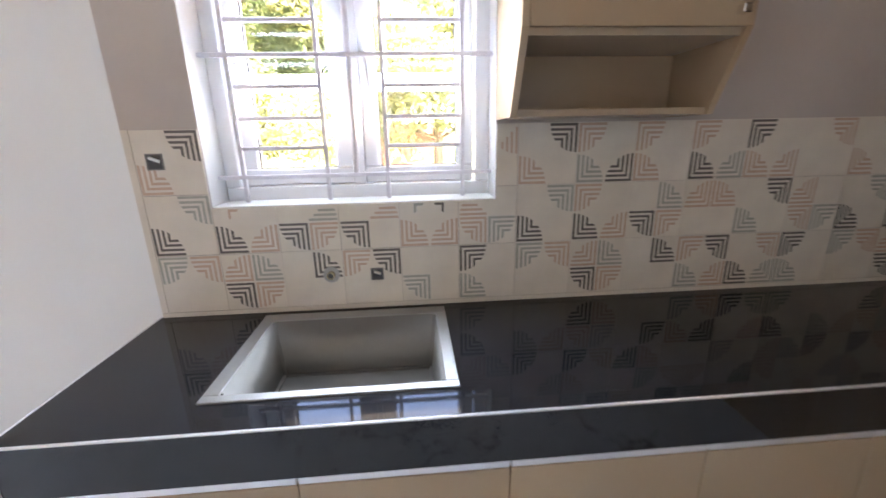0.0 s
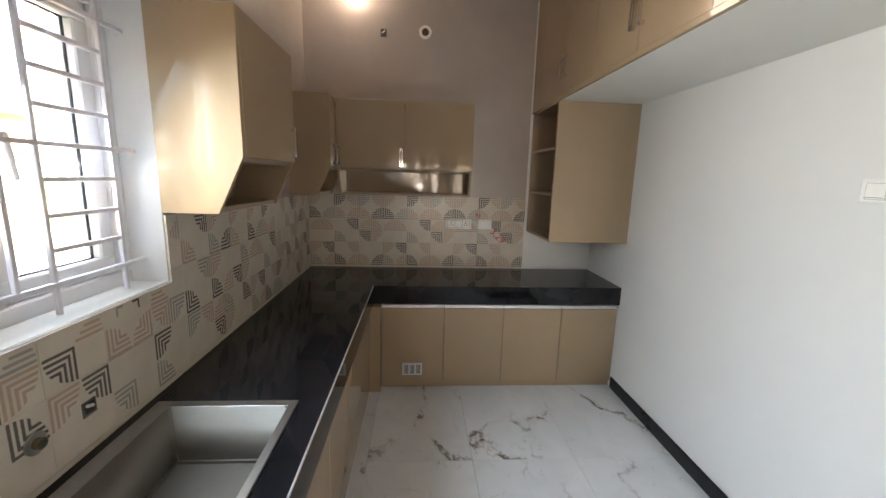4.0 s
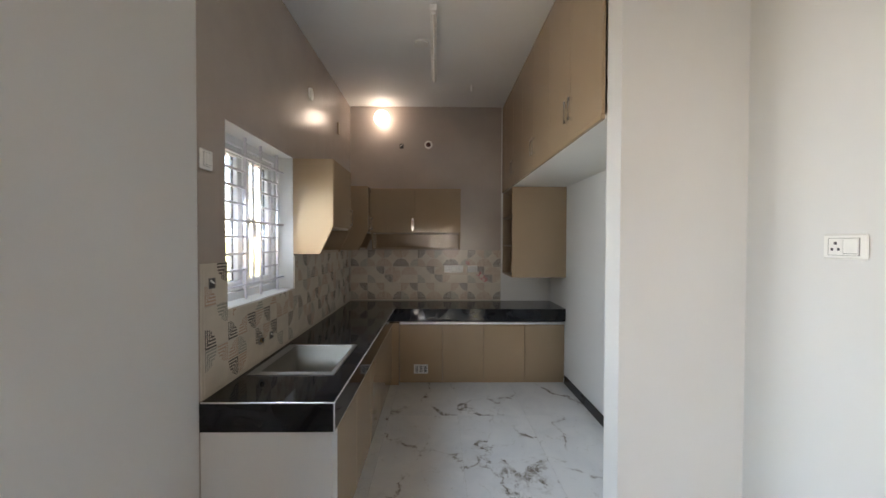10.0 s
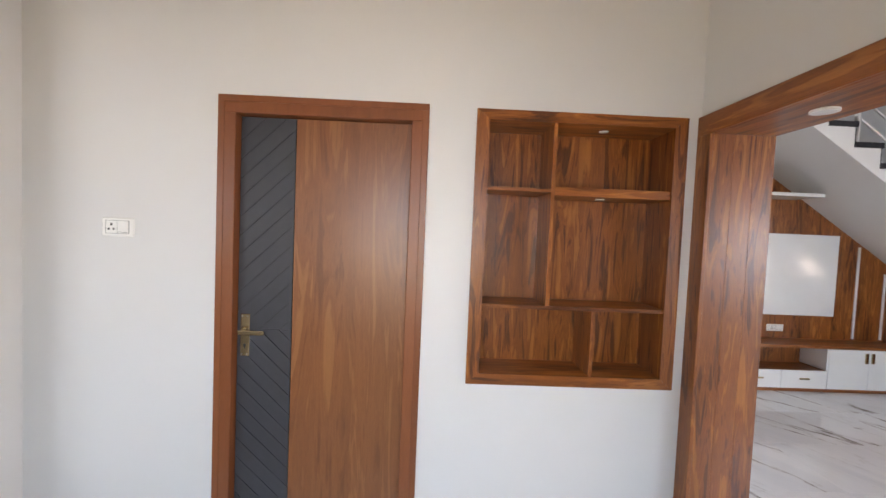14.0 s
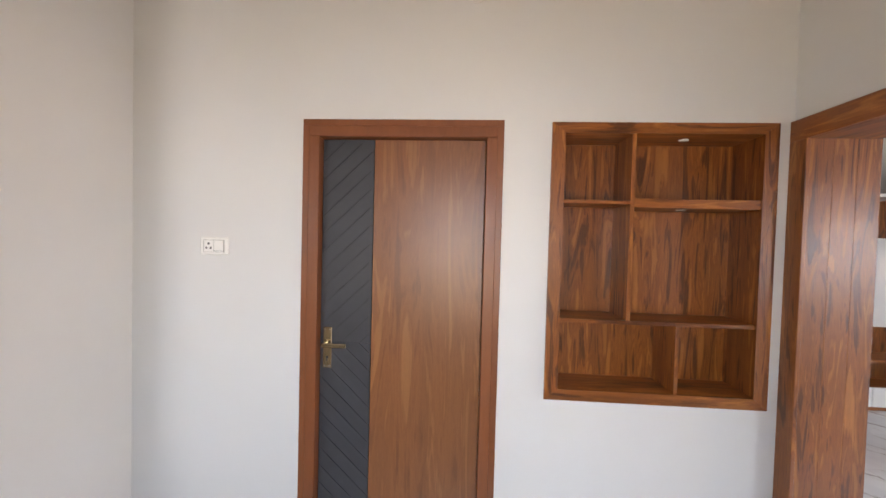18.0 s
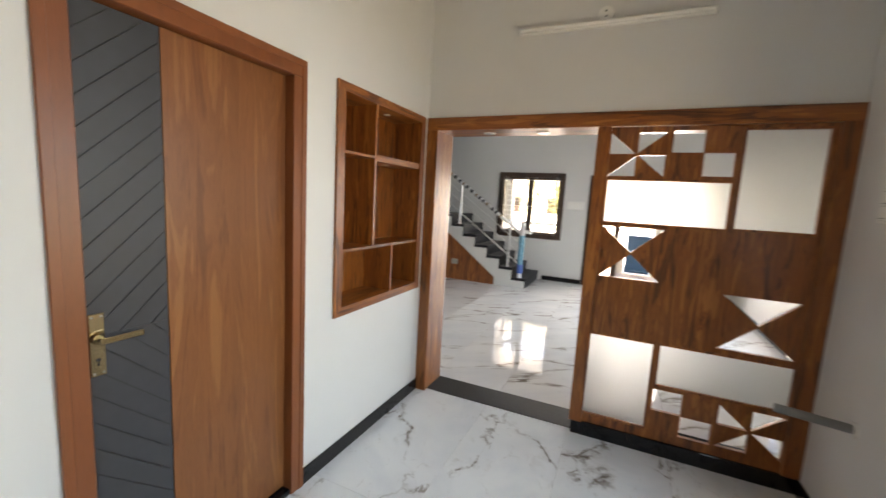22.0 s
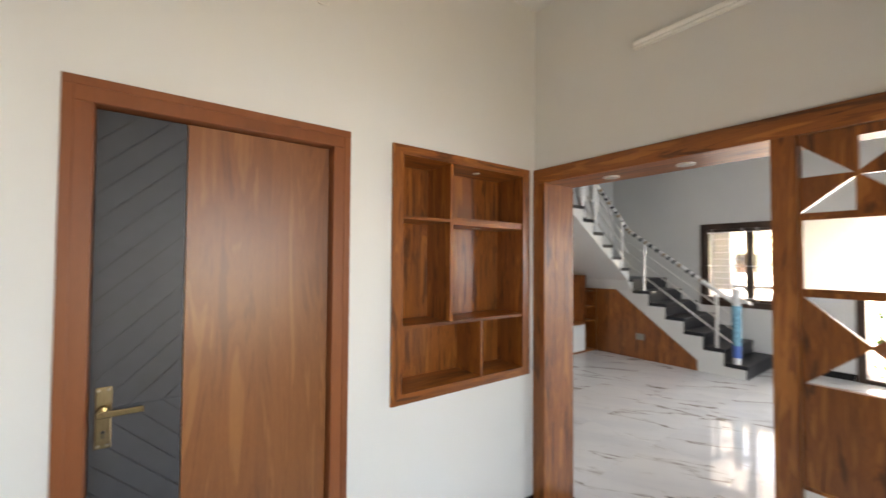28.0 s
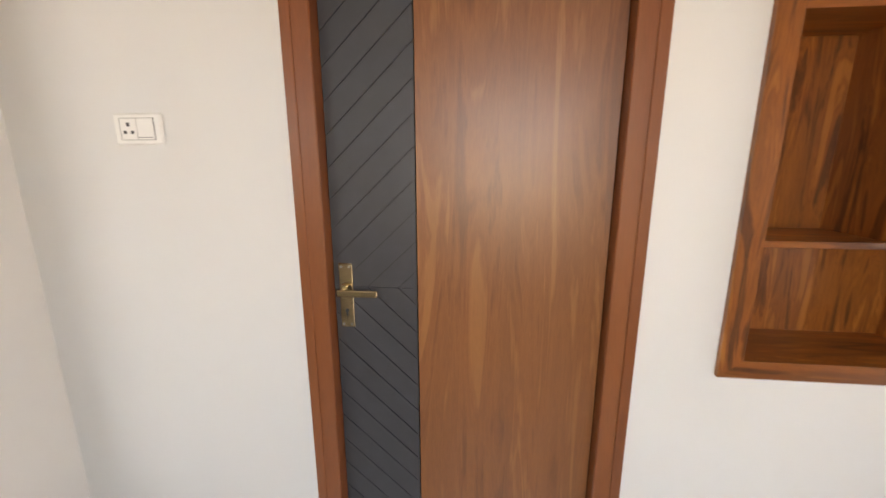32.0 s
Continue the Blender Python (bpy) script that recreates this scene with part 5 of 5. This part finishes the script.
M_LEAFP = stained("painted green leaf", (0.30, 0.75, 0.10))
M_LEAFR = stained("painted red leaf", (0.80, 0.20, 0.16))
M_LEAFB = stained("painted teal leaf", (0.16, 0.65, 0.62))
rng = random.Random(11)
for k in range(46):
    y, z = rng.uniform(-0.05, 0.29), rng.uniform(0.1, 1.95)
    a, ln = rng.uniform(-1.1, 1.1) + (math.pi if rng.random() < 0.3 else 0), rng.uniform(0.06, 0.15)
    wv = ln * rng.uniform(0.16, 0.28)
    pts = []
    for i in range(12):
        u = i / 12 * 2 * math.pi
        py, pz = wv * math.sin(u) * (1 - 0.3 * math.cos(u)), ln / 2 * math.cos(u)
        pts.append((y + py * math.cos(a) - pz * math.sin(a), z + py * math.sin(a) + pz * math.cos(a)))
    pts = [(min(0.33, max(-0.085, p)), min(2.04, max(0.055, q))) for p, q in pts]
    mt = M_LEAFB if z > 1.8 else (M_LEAFR if k % 5 == 0 else M_LEAFP)
    part("painted_leaf", prism(bmesh.new(), pts, "x", XW - 0.044, XW - 0.0425), mt, ed)
gd = thing("window_grill", (XW - 0.03, 0.12, 0.05), "thin white bars across the sidelight", "window grill")
for k in range(16):
    z = 0.15 + k * 0.122
    part("rail", box(XW - 0.036, XW - 0.026, -0.089, 0.334, z - 0.005, z + 0.005), M_GRILL, gd)
od = thing("entrance_door", (XW - 0.02, 1.37, 0.0), "open dark wooden entrance door swung outwards", "door")
part("leaf", box(XW - 0.98, XW - 0.10, 1.372, 1.41, 0.02, 2.04, 0.003), M_DARKWOOD, od)

# ---- outside ----
M_GRASS = plain("green and yellow grass", (0.12, 0.125, 0.035), 0.9, 0.0, 0.45, 0.7)
M_PAVE = plain("sandy paving", (0.60, 0.53, 0.44), 0.85, 0.0, 0.12, 2)
gm = bmesh.new()
bmesh.ops.create_grid(gm, x_segments=20, y_segments=20, size=600, matrix=Matrix.Translation((0, 0, -0.62)))
setting("ground", gm, M_GRASS, "rough green ground around the house", "ground")
setting("pavement", box(-22, XW - 0.23, -8, 8, -0.6, -0.12), M_PAVE, "pale concrete forecourt", "pavement")
setting("pavement_north", box(XP0, 5.0, YN + 0.233, 3.2, -0.6, -0.3), M_PAVE, "pale side passage paving", "pavement")
setting("yard", box(-1.6, 14.0, 3.36, 24.0, -0.7, -0.60), plain("pale sandy soil", (0.46, 0.385, 0.29), 0.95, 0.0, 0.2, 1.2), "pale sandy yard beyond the kitchen", "ground")
pw = bmesh.new()
bx(pw, -14, -0.9, 3.2, 3.35, -0.62, 0.93)
setting("compound_wall", pw, M_PARAPET, "low white plastered compound wall", "wall")
M_PORCH = plain("pinkish porch tile", (0.33, 0.26, 0.24), 0.4, 0.0, 0.1, 5)
M_BRICKP = plain("terracotta paint", (0.42, 0.20, 0.12), 0.7, 0.0, 0.15, 6)
setting("porch_floor", box(-12.3, XW - 0.231, -2.4, 2.5, -0.119, -0.09), M_PORCH, "pinkish tiled porch floor", "floor")
pr = thing("porch_parapet", (-12.1, -1.7, -0.09), "white porch parapet with lattice railing on top", "railing")
part("wall", box(-12.2, -12.05, -2.4, 0.58, -0.09, 0.62), M_PLASTER, pr)
part("rail", box(-12.17, -12.08, -2.4, 0.58, 0.98, 1.03, 0.004), M_PLASTER, pr)
for k in range(16):
    y0 = -2.38 + k * 0.175
    part("lattice_bar", rod(bmesh.new(), (-12.13, y0, 0.62), (-12.13, y0 + 0.17, 0.98), 0.013, 6), M_PLASTER, pr)
    part("lattice_bar", rod(bmesh.new(), (-12.11, y0 + 0.17, 0.62), (-12.11, y0, 0.98), 0.013, 6), M_PLASTER, pr)
bw = bmesh.new()
bx(bw, -20.2, -20.0, -8, 8, -0.62, 1.1)
setting("compound_wall_front", bw, M_PLASTER, "white front compound wall", "wall")
gt = thing("metal_gate", (-12.1, 0.0, -0.09), "blue painted sheet metal gate between porch pillars", "gate")
for a, b in ((0.60, 1.16),):
    part("leaf", box(-12.14, -12.11, a, b, -0.07, 0.89, 0.004), M_BLUE, gt)
    for z in (-0.05, 0.40, 0.84):
        part("rail", box(-12.11, -12.08, a, b, z, z + 0.045), M_BLUE, gt)
solid("planter_wall", box(-12.2, -12.0, 1.43, 2.45, -0.09, 0.84, 0.01), M_BRICKP, "terracotta painted low porch wall", "wall", (-12.1, 1.9, -0.09))
pc = thing("porch", (-11.2, 1.0, -0.09), "white porch pillars, with unseen roof and sides added to shade the porch", "porch")
part("pillar", box(-12.28, -11.98, 1.18, 1.42, -0.09, 3.0), M_PLASTER, pc)
part("pillar", box(-12.28, -11.98, -2.75, -2.42, -0.09, 3.0), M_PLASTER, pc)
# roof and side walls are unseen, added to keep sun and sky off the porch
part("roof_slab", box(-12.5, XW - 0.232, -2.8, 2.6, 3.0, 3.2), M_PLASTER, pc)
part("side_wall", box(-12.3, XW - 0.232, 2.505, 2.6, -0.09, 2.999), M_PLASTER, pc)
part("side_wall", box(-12.3, XW - 0.232, -2.8, -2.755, -0.09, 2.999), M_PLASTER, pc)


def house(name, x, y, w, d, h, rows, cols, label, face, col=M_PLASTER, glazing=M_DARKWOOD):
    o = thing(name, (x, y, -0.6), label, "house")
    part("wall", box(x - w / 2, x + w / 2, y - d / 2, y + d / 2, -0.6, h), col, o)
    part("roof", box(x - w / 2 - 0.3, x + w / 2 + 0.3, y - d / 2 - 0.3, y + d / 2 + 0.3, h, h + 0.35), col, o)
    for r in range(rows):
        z = 0.6 + r * 3.0
        if z + 1.4 > h:
            continue
        for c in range(cols):
            if face == "y":
                u = x - w / 2 + w * (c + 0.5) / cols
                wd = part("window", box(u - 0.6, u + 0.6, y - d / 2 - 0.04, y - d / 2 + 0.05, z, z + 1.3), glazing, o)
                part("sill", box(u - 0.75, u + 0.75, y - d / 2 - 0.25, y - d / 2, z + 1.35, z + 1.45), col, wd)
            else:
                u = y - d / 2 + d * (c + 0.5) / cols
                wd = part("window", box(x + w / 2 - 0.05, x + w / 2 + 0.04, u - 0.6, u + 0.6, z, z + 1.3), glazing, o)
                part("sill", box(x + w / 2, x + w / 2 + 0.25, u - 0.75, u + 0.75, z + 1.35, z + 1.45), col, wd)
    return o


house("house", -34, 30, 12, 8, 6.4, 2, 4, "white two storey house beyond the trees", "y")
house("house", -31, -5, 8, 12, 7.0, 2, 4, "pale two storey house across the road", "x", plain("pale yellow plaster", (0.62, 0.55, 0.42), 0.85, 0.0, 0.08, 3))

house("house", 9.7, 14.2, 4.6, 4.0, 3.0, 1, 3, "terracotta painted single storey house beyond the yard", "y", M_BRICKP, M_UPVC)
house("shed", 0.2, 16.5, 2.4, 2.0, 1.5, 1, 1, "small brown shed among the trees", "y", M_BRICKP)

M_LEAF = []
for nm, c in (("leaf green", (0.15, 0.175, 0.078)), ("leaf yellow green", (0.20, 0.20, 0.088))):
    m, nt, b = node_mat(nm)
    gi = N(nt, "NewGeometry")
    nt.links.new(ramp(nt, gi.outputs["Random Per Island"], [(0.0, tuple(v * 0.6 for v in c)), (0.6, c), (1.0, tuple(min(1, v * 1.5) for v in c))]), b.inputs["Base Color"])
    b.inputs["Roughness"].default_value = 0.55
    b.inputs["Specular IOR Level"].default_value = 0.15
    tr = N(nt, "BsdfTranslucent")
    tr.inputs["Color"].default_value = (c[0] * 1.75, c[1] * 1.9, c[2] * 1.7, 1)
    ms = N(nt, "MixShader")
    ms.inputs[0].default_value = 0.52
    nt.links.new(b.outputs[0], ms.inputs[1])
    nt.links.new(tr.outputs[0], ms.inputs[2])
    nt.links.new(ms.outputs[0], nt.nodes["Material Output"].inputs["Surface"])
    M_LEAF.append(m)
M_BARK = plain("grey brown bark", (0.13, 0.10, 0.07), 0.9, 0.0, 0.3, 14)


def leaves(blobs, count, size, seed):
    """Small folded leaves scattered in clumps; blobs: centre and radius."""
    rg = np.random.default_rng(seed)
    verts, faces = [], []
    wsum = np.array([b[1] ** 2 for b in blobs])
    pick = rg.choice(len(blobs), count, p=wsum / wsum.sum())
    for i in pick:
        c, r = blobs[i]
        d = rg.normal(size=3)
        d /= np.linalg.norm(d)
        p = np.array(c) + d * r * rg.uniform(0.35, 1.0) ** 0.5 * np.array((1, 1, 0.8))
        a = rg.normal(size=3)
        a /= np.linalg.norm(a)
        b = np.cross(a, rg.normal(size=3))
        b /= np.linalg.norm(b) + 1e-6
        s = size * rg.uniform(0.6, 1.3)
        n = len(verts)
        verts += [tuple(p - a * s), tuple(p + b * s * 0.42), tuple(p + a * s), tuple(p - b * s * 0.42)]
        faces.append((n, n + 1, n + 2, n + 3))
    me = bpy.data.meshes.new("crown")
    me.from_pydata(verts, [], faces)
    return me


def tree(x, y, h, spread, seed, mat, count=5000, leaf=0.11, label="leafy green tree beyond the compound wall"):
    rg = random.Random(seed)
    t = thing("tree", (x, y, -0.62), label, "tree", "trees beyond the wall")
    bm = bmesh.new()
    p, r = Vector((x, y, -0.62)), 0.05 + h * 0.018
    tips = []
    for k in range(5):
        q = p + Vector((rg.uniform(-0.15, 0.15), rg.uniform(-0.15, 0.15), h * 0.13))
        rod(bm, p, q, r, 8, r * 0.85)
        p, r = q, r * 0.85
        if k >= 1:
            for _ in range(3):
                an, ln = rg.uniform(0, 6.28), spread * rg.uniform(0.5, 0.95)
                e = p + Vector((math.cos(an) * ln, math.sin(an) * ln, ln * rg.uniform(0.25, 0.9)))
                rod(bm, p, e, r * 0.5, 6, 0.012)
                tips.append((tuple(e), spread * rg.uniform(0.3, 0.5)))
                tips.append((tuple(p.lerp(e, 0.6)), spread * rg.uniform(0.22, 0.4)))
    part("trunk", bm, M_BARK, t)
    me = leaves(tips, count, leaf, seed)
    me.materials.append(mat)
    ob = new("crown", me)
    ob.parent = t
    ob.matrix_parent_inverse = Matrix.Translation((-x, -y, 0.62))
    return t


tree(-6.5, 8.8, 6.4, 2.9, 1, M_LEAF[1], 60000, 0.06)
tree(-4.2, 10.5, 6.2, 2.5, 2, M_LEAF[0], 30000, 0.07)
tree(-6.6, 12.5, 6.5, 2.6, 12, M_LEAF[1], 26000, 0.08)
for x, y, h, spread, seed, m in ((-1.6, 10.4, 6.6, 2.4, 5, 1), (0.9, 11.8, 7.4, 2.7, 6, 0), (3.2, 10.6, 6.4, 2.3, 14, 1), (5.2, 12.4, 6.8, 2.3, 15, 0)):
    tree(x, y, h, spread, seed, M_LEAF[m], 24000, 0.075, "yellow green leafy tree beyond the kitchen window")
tree(-23.5, -3.2, 5.5, 2.0, 8, M_LEAF[1], 2600)
tree(-24.5, 3.2, 6.0, 2.4, 9, M_LEAF[0], 2600)
hb = []
rng = random.Random(21)
for k in range(110):
    hb.append(((rng.uniform(-12, -2.2), rng.uniform(4.6, 9.0), rng.uniform(-0.2, 0.50)), rng.uniform(0.35, 0.7)))
for k in range(14):
    hb.append(((rng.uniform(-2, 3), rng.uniform(8, 10.0), rng.uniform(-0.5, 0.0)), rng.uniform(0.3, 0.6)))
for k in range(60):
    hb.append(((rng.uniform(-45, 25), rng.uniform(22, 36), rng.uniform(-0.4, 0.8)), rng.uniform(1.0, 2.0)))
me = leaves(hb, 75000, 0.075, 33)
me.materials.append(M_LEAF[0])
tagged(new("shrubs", me), "tangled green shrubs beyond the compound wall", "shrubs", kind="stuff")

# ---- patterned wall tiles ----
CELL, ZB = 0.1, ZC + 0.018
UNIT = ("p1 .. k1 p2 g1 p2", "k3 g4 p3 p4 p3 k4", "p4 p3 .. k2 p4 p3", ".. .. g3 .. k2 p1", "p1 k2 .. p2 .. ..", "g3 p4 k3 p4 p3 k4")
ROWS_N = (".. k2 p1 .. p1 .. p1 .. k1 .. .. p2 .. k2 p1 .. p1 .. p1 .. k1 ..", "p3 .. g3 k4 p3 .. k3 g4 p3 .. .. .. p3 .. g3 k4 p3 .. k3 g4 p3 p4", ".. g2 p1 .. .. g3 .. p3 g1 k2 p4 .. .. g2 p1 .. .. g3 p4 p3 .. k2", "k3 .. k3 p4 k2 p1 k2 .. p3 p4 p2 g1 k3 .. k3 p4 k2 p1 .. .. g3 ..", "g1 p2 p4 g3 .. k3 p1 k2 .. .. k1 .. g1 p2 p4 g3 .. k3 p1 k2 .. p2", ".. .. k2 p1 .. .. .. .. g2 .. g3 .. .. .. k2 p1 .. .. g3 p4 k3 g4")
UNITN = tuple(row + " " + " ".join(row.split()[10:18]) for row in ROWS_N)
KEY = {"k": 1, "g": 2, "p": 3}
MATS = [M_CREAM, M_TK, M_TG, M_TP]


def motif(bm, u0, z0, which, keep=None):
    """Nested bars in a quarter disc; the digit says which corner is the centre (1 top left, 2 top right, 3 bottom left, 4 bottom right)."""
    col, corner = KEY[which[0]], which[1]
    r, step, w = CELL * 0.93, CELL * 0.155, CELL * 0.082
    ou, su = (u0 + 0.003, 1) if corner in "13" else (u0 + CELL - 0.003, -1)
    oz, sz = (z0 + 0.003, 1) if corner in "34" else (z0 + CELL - 0.003, -1)
    d = -0.0005
    for i in range(5):
        a, b = i * step, i * step + w
        if b > r * 0.69:
            break
        ea, eb = math.sqrt(r * r - a * a), math.sqrt(r * r - b * b)
        for quad in ([(a, a), (ea, a), (eb, b), (a, b)], [(a, b), (b, b), (b, eb), (a, ea)]):
            pts = [(ou + su * p, oz + sz * q) for p, q in quad]
            if keep and not all(keep(*p) for p in pts):
                continue
            f = bm.faces.new([bm.verts.new((p[0], d, p[1])) for p in pts])
            f.material_index = col
            if f.normal.y > 0:
                f.normal_update()
            f.normal_update()
            if f.normal.y > 0:
                f.normal_flip()


def tile_mesh(unit, ti, tj, name, w=2 * CELL, keep=None, rects=None):
    """Tile of two by two cells, its face in the plane y = 0 looking to -y, with its corner at the origin."""
    bm = bmesh.new()
    j = 0.0005
    for x0, x1, z0, z1 in rects or [(j, w - j, j, 2 * CELL - j)]:
        bx(bm, x0, x1, 0.0, 0.007, z0, z1)
    for r in range(2):
        for c in range(2):
            cell = unit[(4 - 2 * tj) + (1 - r)].split()[2 * ti + c]
            if cell != ".." and (c + 1) * CELL <= w + 0.002:
                motif(bm, c * CELL, r * CELL, cell, keep)
    me = bpy.data.meshes.new(name)
    bm.to_mesh(me)
    bm.free()
    for m in MATS:
        me.materials.append(m)
    return me


bk = thing("tile_backing", (XE, 0.6, ZC), "patterned cream wall tiles with striped quarter circles", "wall tiles", kind="structure")
part("bed", box(XE - 0.005, XE - 0.0032, -0.322, YN - 0.004, ZC + 0.001, ZB + 6 * CELL), M_GROUTW, bk)
part("strip_tile", box(XE - 0.012, XE - 0.0051, -0.322, YN - 0.013, ZC + 0.001, ZB - 0.001), M_CREAM, bk)
shared = {}
for i in range(9):
    for j in range(3):
        k = ("e", i % 3, j)
        if k not in shared:
            shared[k] = tile_mesh(UNIT, i % 3, j, "tile")
        o = new("tile", shared[k])
        o.parent = bk
        y = YN - 0.010 - i * 0.2032
        o.matrix_parent_inverse = Matrix.Translation(-BASE[bk])
        o.matrix_basis = Matrix.Translation((XE - 0.012, y, ZB + j * 2 * CELL)) @ Matrix.Rotation(radians(-90), 4, "Z") @ Matrix.Diagonal((1.016, 1, 1, 1))
bn = thing("tile_backing", (0.8, YN, ZC), "patterned cream wall tiles round the kitchen window", "wall tiles", kind="structure")
NX = -0.69
part("strip_tile", box(-0.712, XE - 0.013, YN - 0.0115, YN - 0.0045, ZC + 0.001, ZB - 0.001), M_CREAM, bn)
part("strip_tile", box(-0.712, NX - 0.001, YN - 0.0115, YN - 0.0045, ZB, ZB + 6 * CELL), M_CREAM, bn)
for i in range(15):
    for j in range(3):
        x, z = NX + i * 2 * CELL, ZB + j * 2 * CELL
        w = min(2 * CELL, XE - 0.013 - x)
        if w < 0.02:
            continue
        ti = i
        x1, z1 = x + w, z + 2 * CELL
        if x1 <= KW[0] or x >= KW[1] or z1 <= KW[2]:
            k = ("n", ti, j) if w > 0.2 else None
            if k and k in shared:
                me = shared[k]
            else:
                me = tile_mesh(UNITN, ti, j, "tile", w)
                if k:
                    shared[k] = me
        else:
            rc, g = [], 0.0009
            if z < KW[2] - 0.01:
                rc.append((g, w - g, g, KW[2] - z - 0.001))
            zz = max(g, KW[2] - z - 0.001)
            if x < KW[0] - 0.01:
                rc.append((g, KW[0] - x - 0.001, zz, 2 * CELL - g))
            if x1 > KW[1] + 0.01:
                rc.append((KW[1] - x + 0.001, w - g, zz, 2 * CELL - g))
            if not rc:
                continue
            me = tile_mesh(UNITN, ti, j, "tile", w, lambda p, q, x=x, z=z: x + p < KW[0] - 0.002 or x + p > KW[1] + 0.002 or z + q < KW[2] - 0.002, rc)
        o = new("tile", me)
        o.parent = bn
        o.matrix_parent_inverse = Matrix.Translation(-BASE[bn])
        o.matrix_basis = Matrix.Translation((x, YN - 0.0115, z))
tx = bpy.data.curves.new("note", "FONT")
tx.body, tx.size, tx.extrude = "3.29", 0.088, 0.0003
tx.materials.append(M_RED)
to = new("pencil_note", tx)
to.matrix_basis = Matrix.Translation((XE - 0.0135, -0.02, 1.13)) @ Matrix.Rotation(radians(-90), 4, "Z") @ Matrix.Rotation(radians(90), 4, "X") @ Matrix.Rotation(radians(-45), 4, "Z")
tagged(to, "red handwritten figures on the wall tiles", "writing")
tx2 = bpy.data.curves.new("note", "FONT")
tx2.body, tx2.size, tx2.extrude = "N", 0.06, 0.0003
tx2.materials.append(M_RED)
to = new("pencil_note", tx2)
to.matrix_basis = Matrix.Translation((XE - 0.0135, 0.11, 1.25)) @ Matrix.Rotation(radians(-90), 4, "Z") @ Matrix.Rotation(radians(90), 4, "X")
tagged(to, "red handwritten letter on the wall tiles", "writing")

# ---- floor tiles ----
def floor_tiles(x0, x1, y0, y1, ox, oy, mat=M_MARBLE):
    sx, sy, g = 1.2, 0.6, 0.0008
    i0 = math.floor((x0 - ox) / sx)
    while ox + i0 * sx < x1:
        j0 = math.floor((y0 - oy) / sy)
        while oy + j0 * sy < y1:
            a, b = max(x0, ox + i0 * sx), min(x1, ox + (i0 + 1) * sx)
            c, d = max(y0, oy + j0 * sy), min(y1, oy + (j0 + 1) * sy)
            if b - a > 0.01 and d - c > 0.01:
                o = put("floor_tile", box(a + g, b - g, c + g, d - g, -0.008, 0.0), mat, ((a + b) / 2, (c + d) / 2, 0))
                o.parent = floor_bed
            j0 += 1
        i0 += 1


floor_tiles(-3.845, XE, YS - 0.001, YN, -3.845, -0.33)
floor_tiles(XW, -4.105, YLS, YLN, -4.105 - 1.2 * 5, -0.30, M_STREAK)
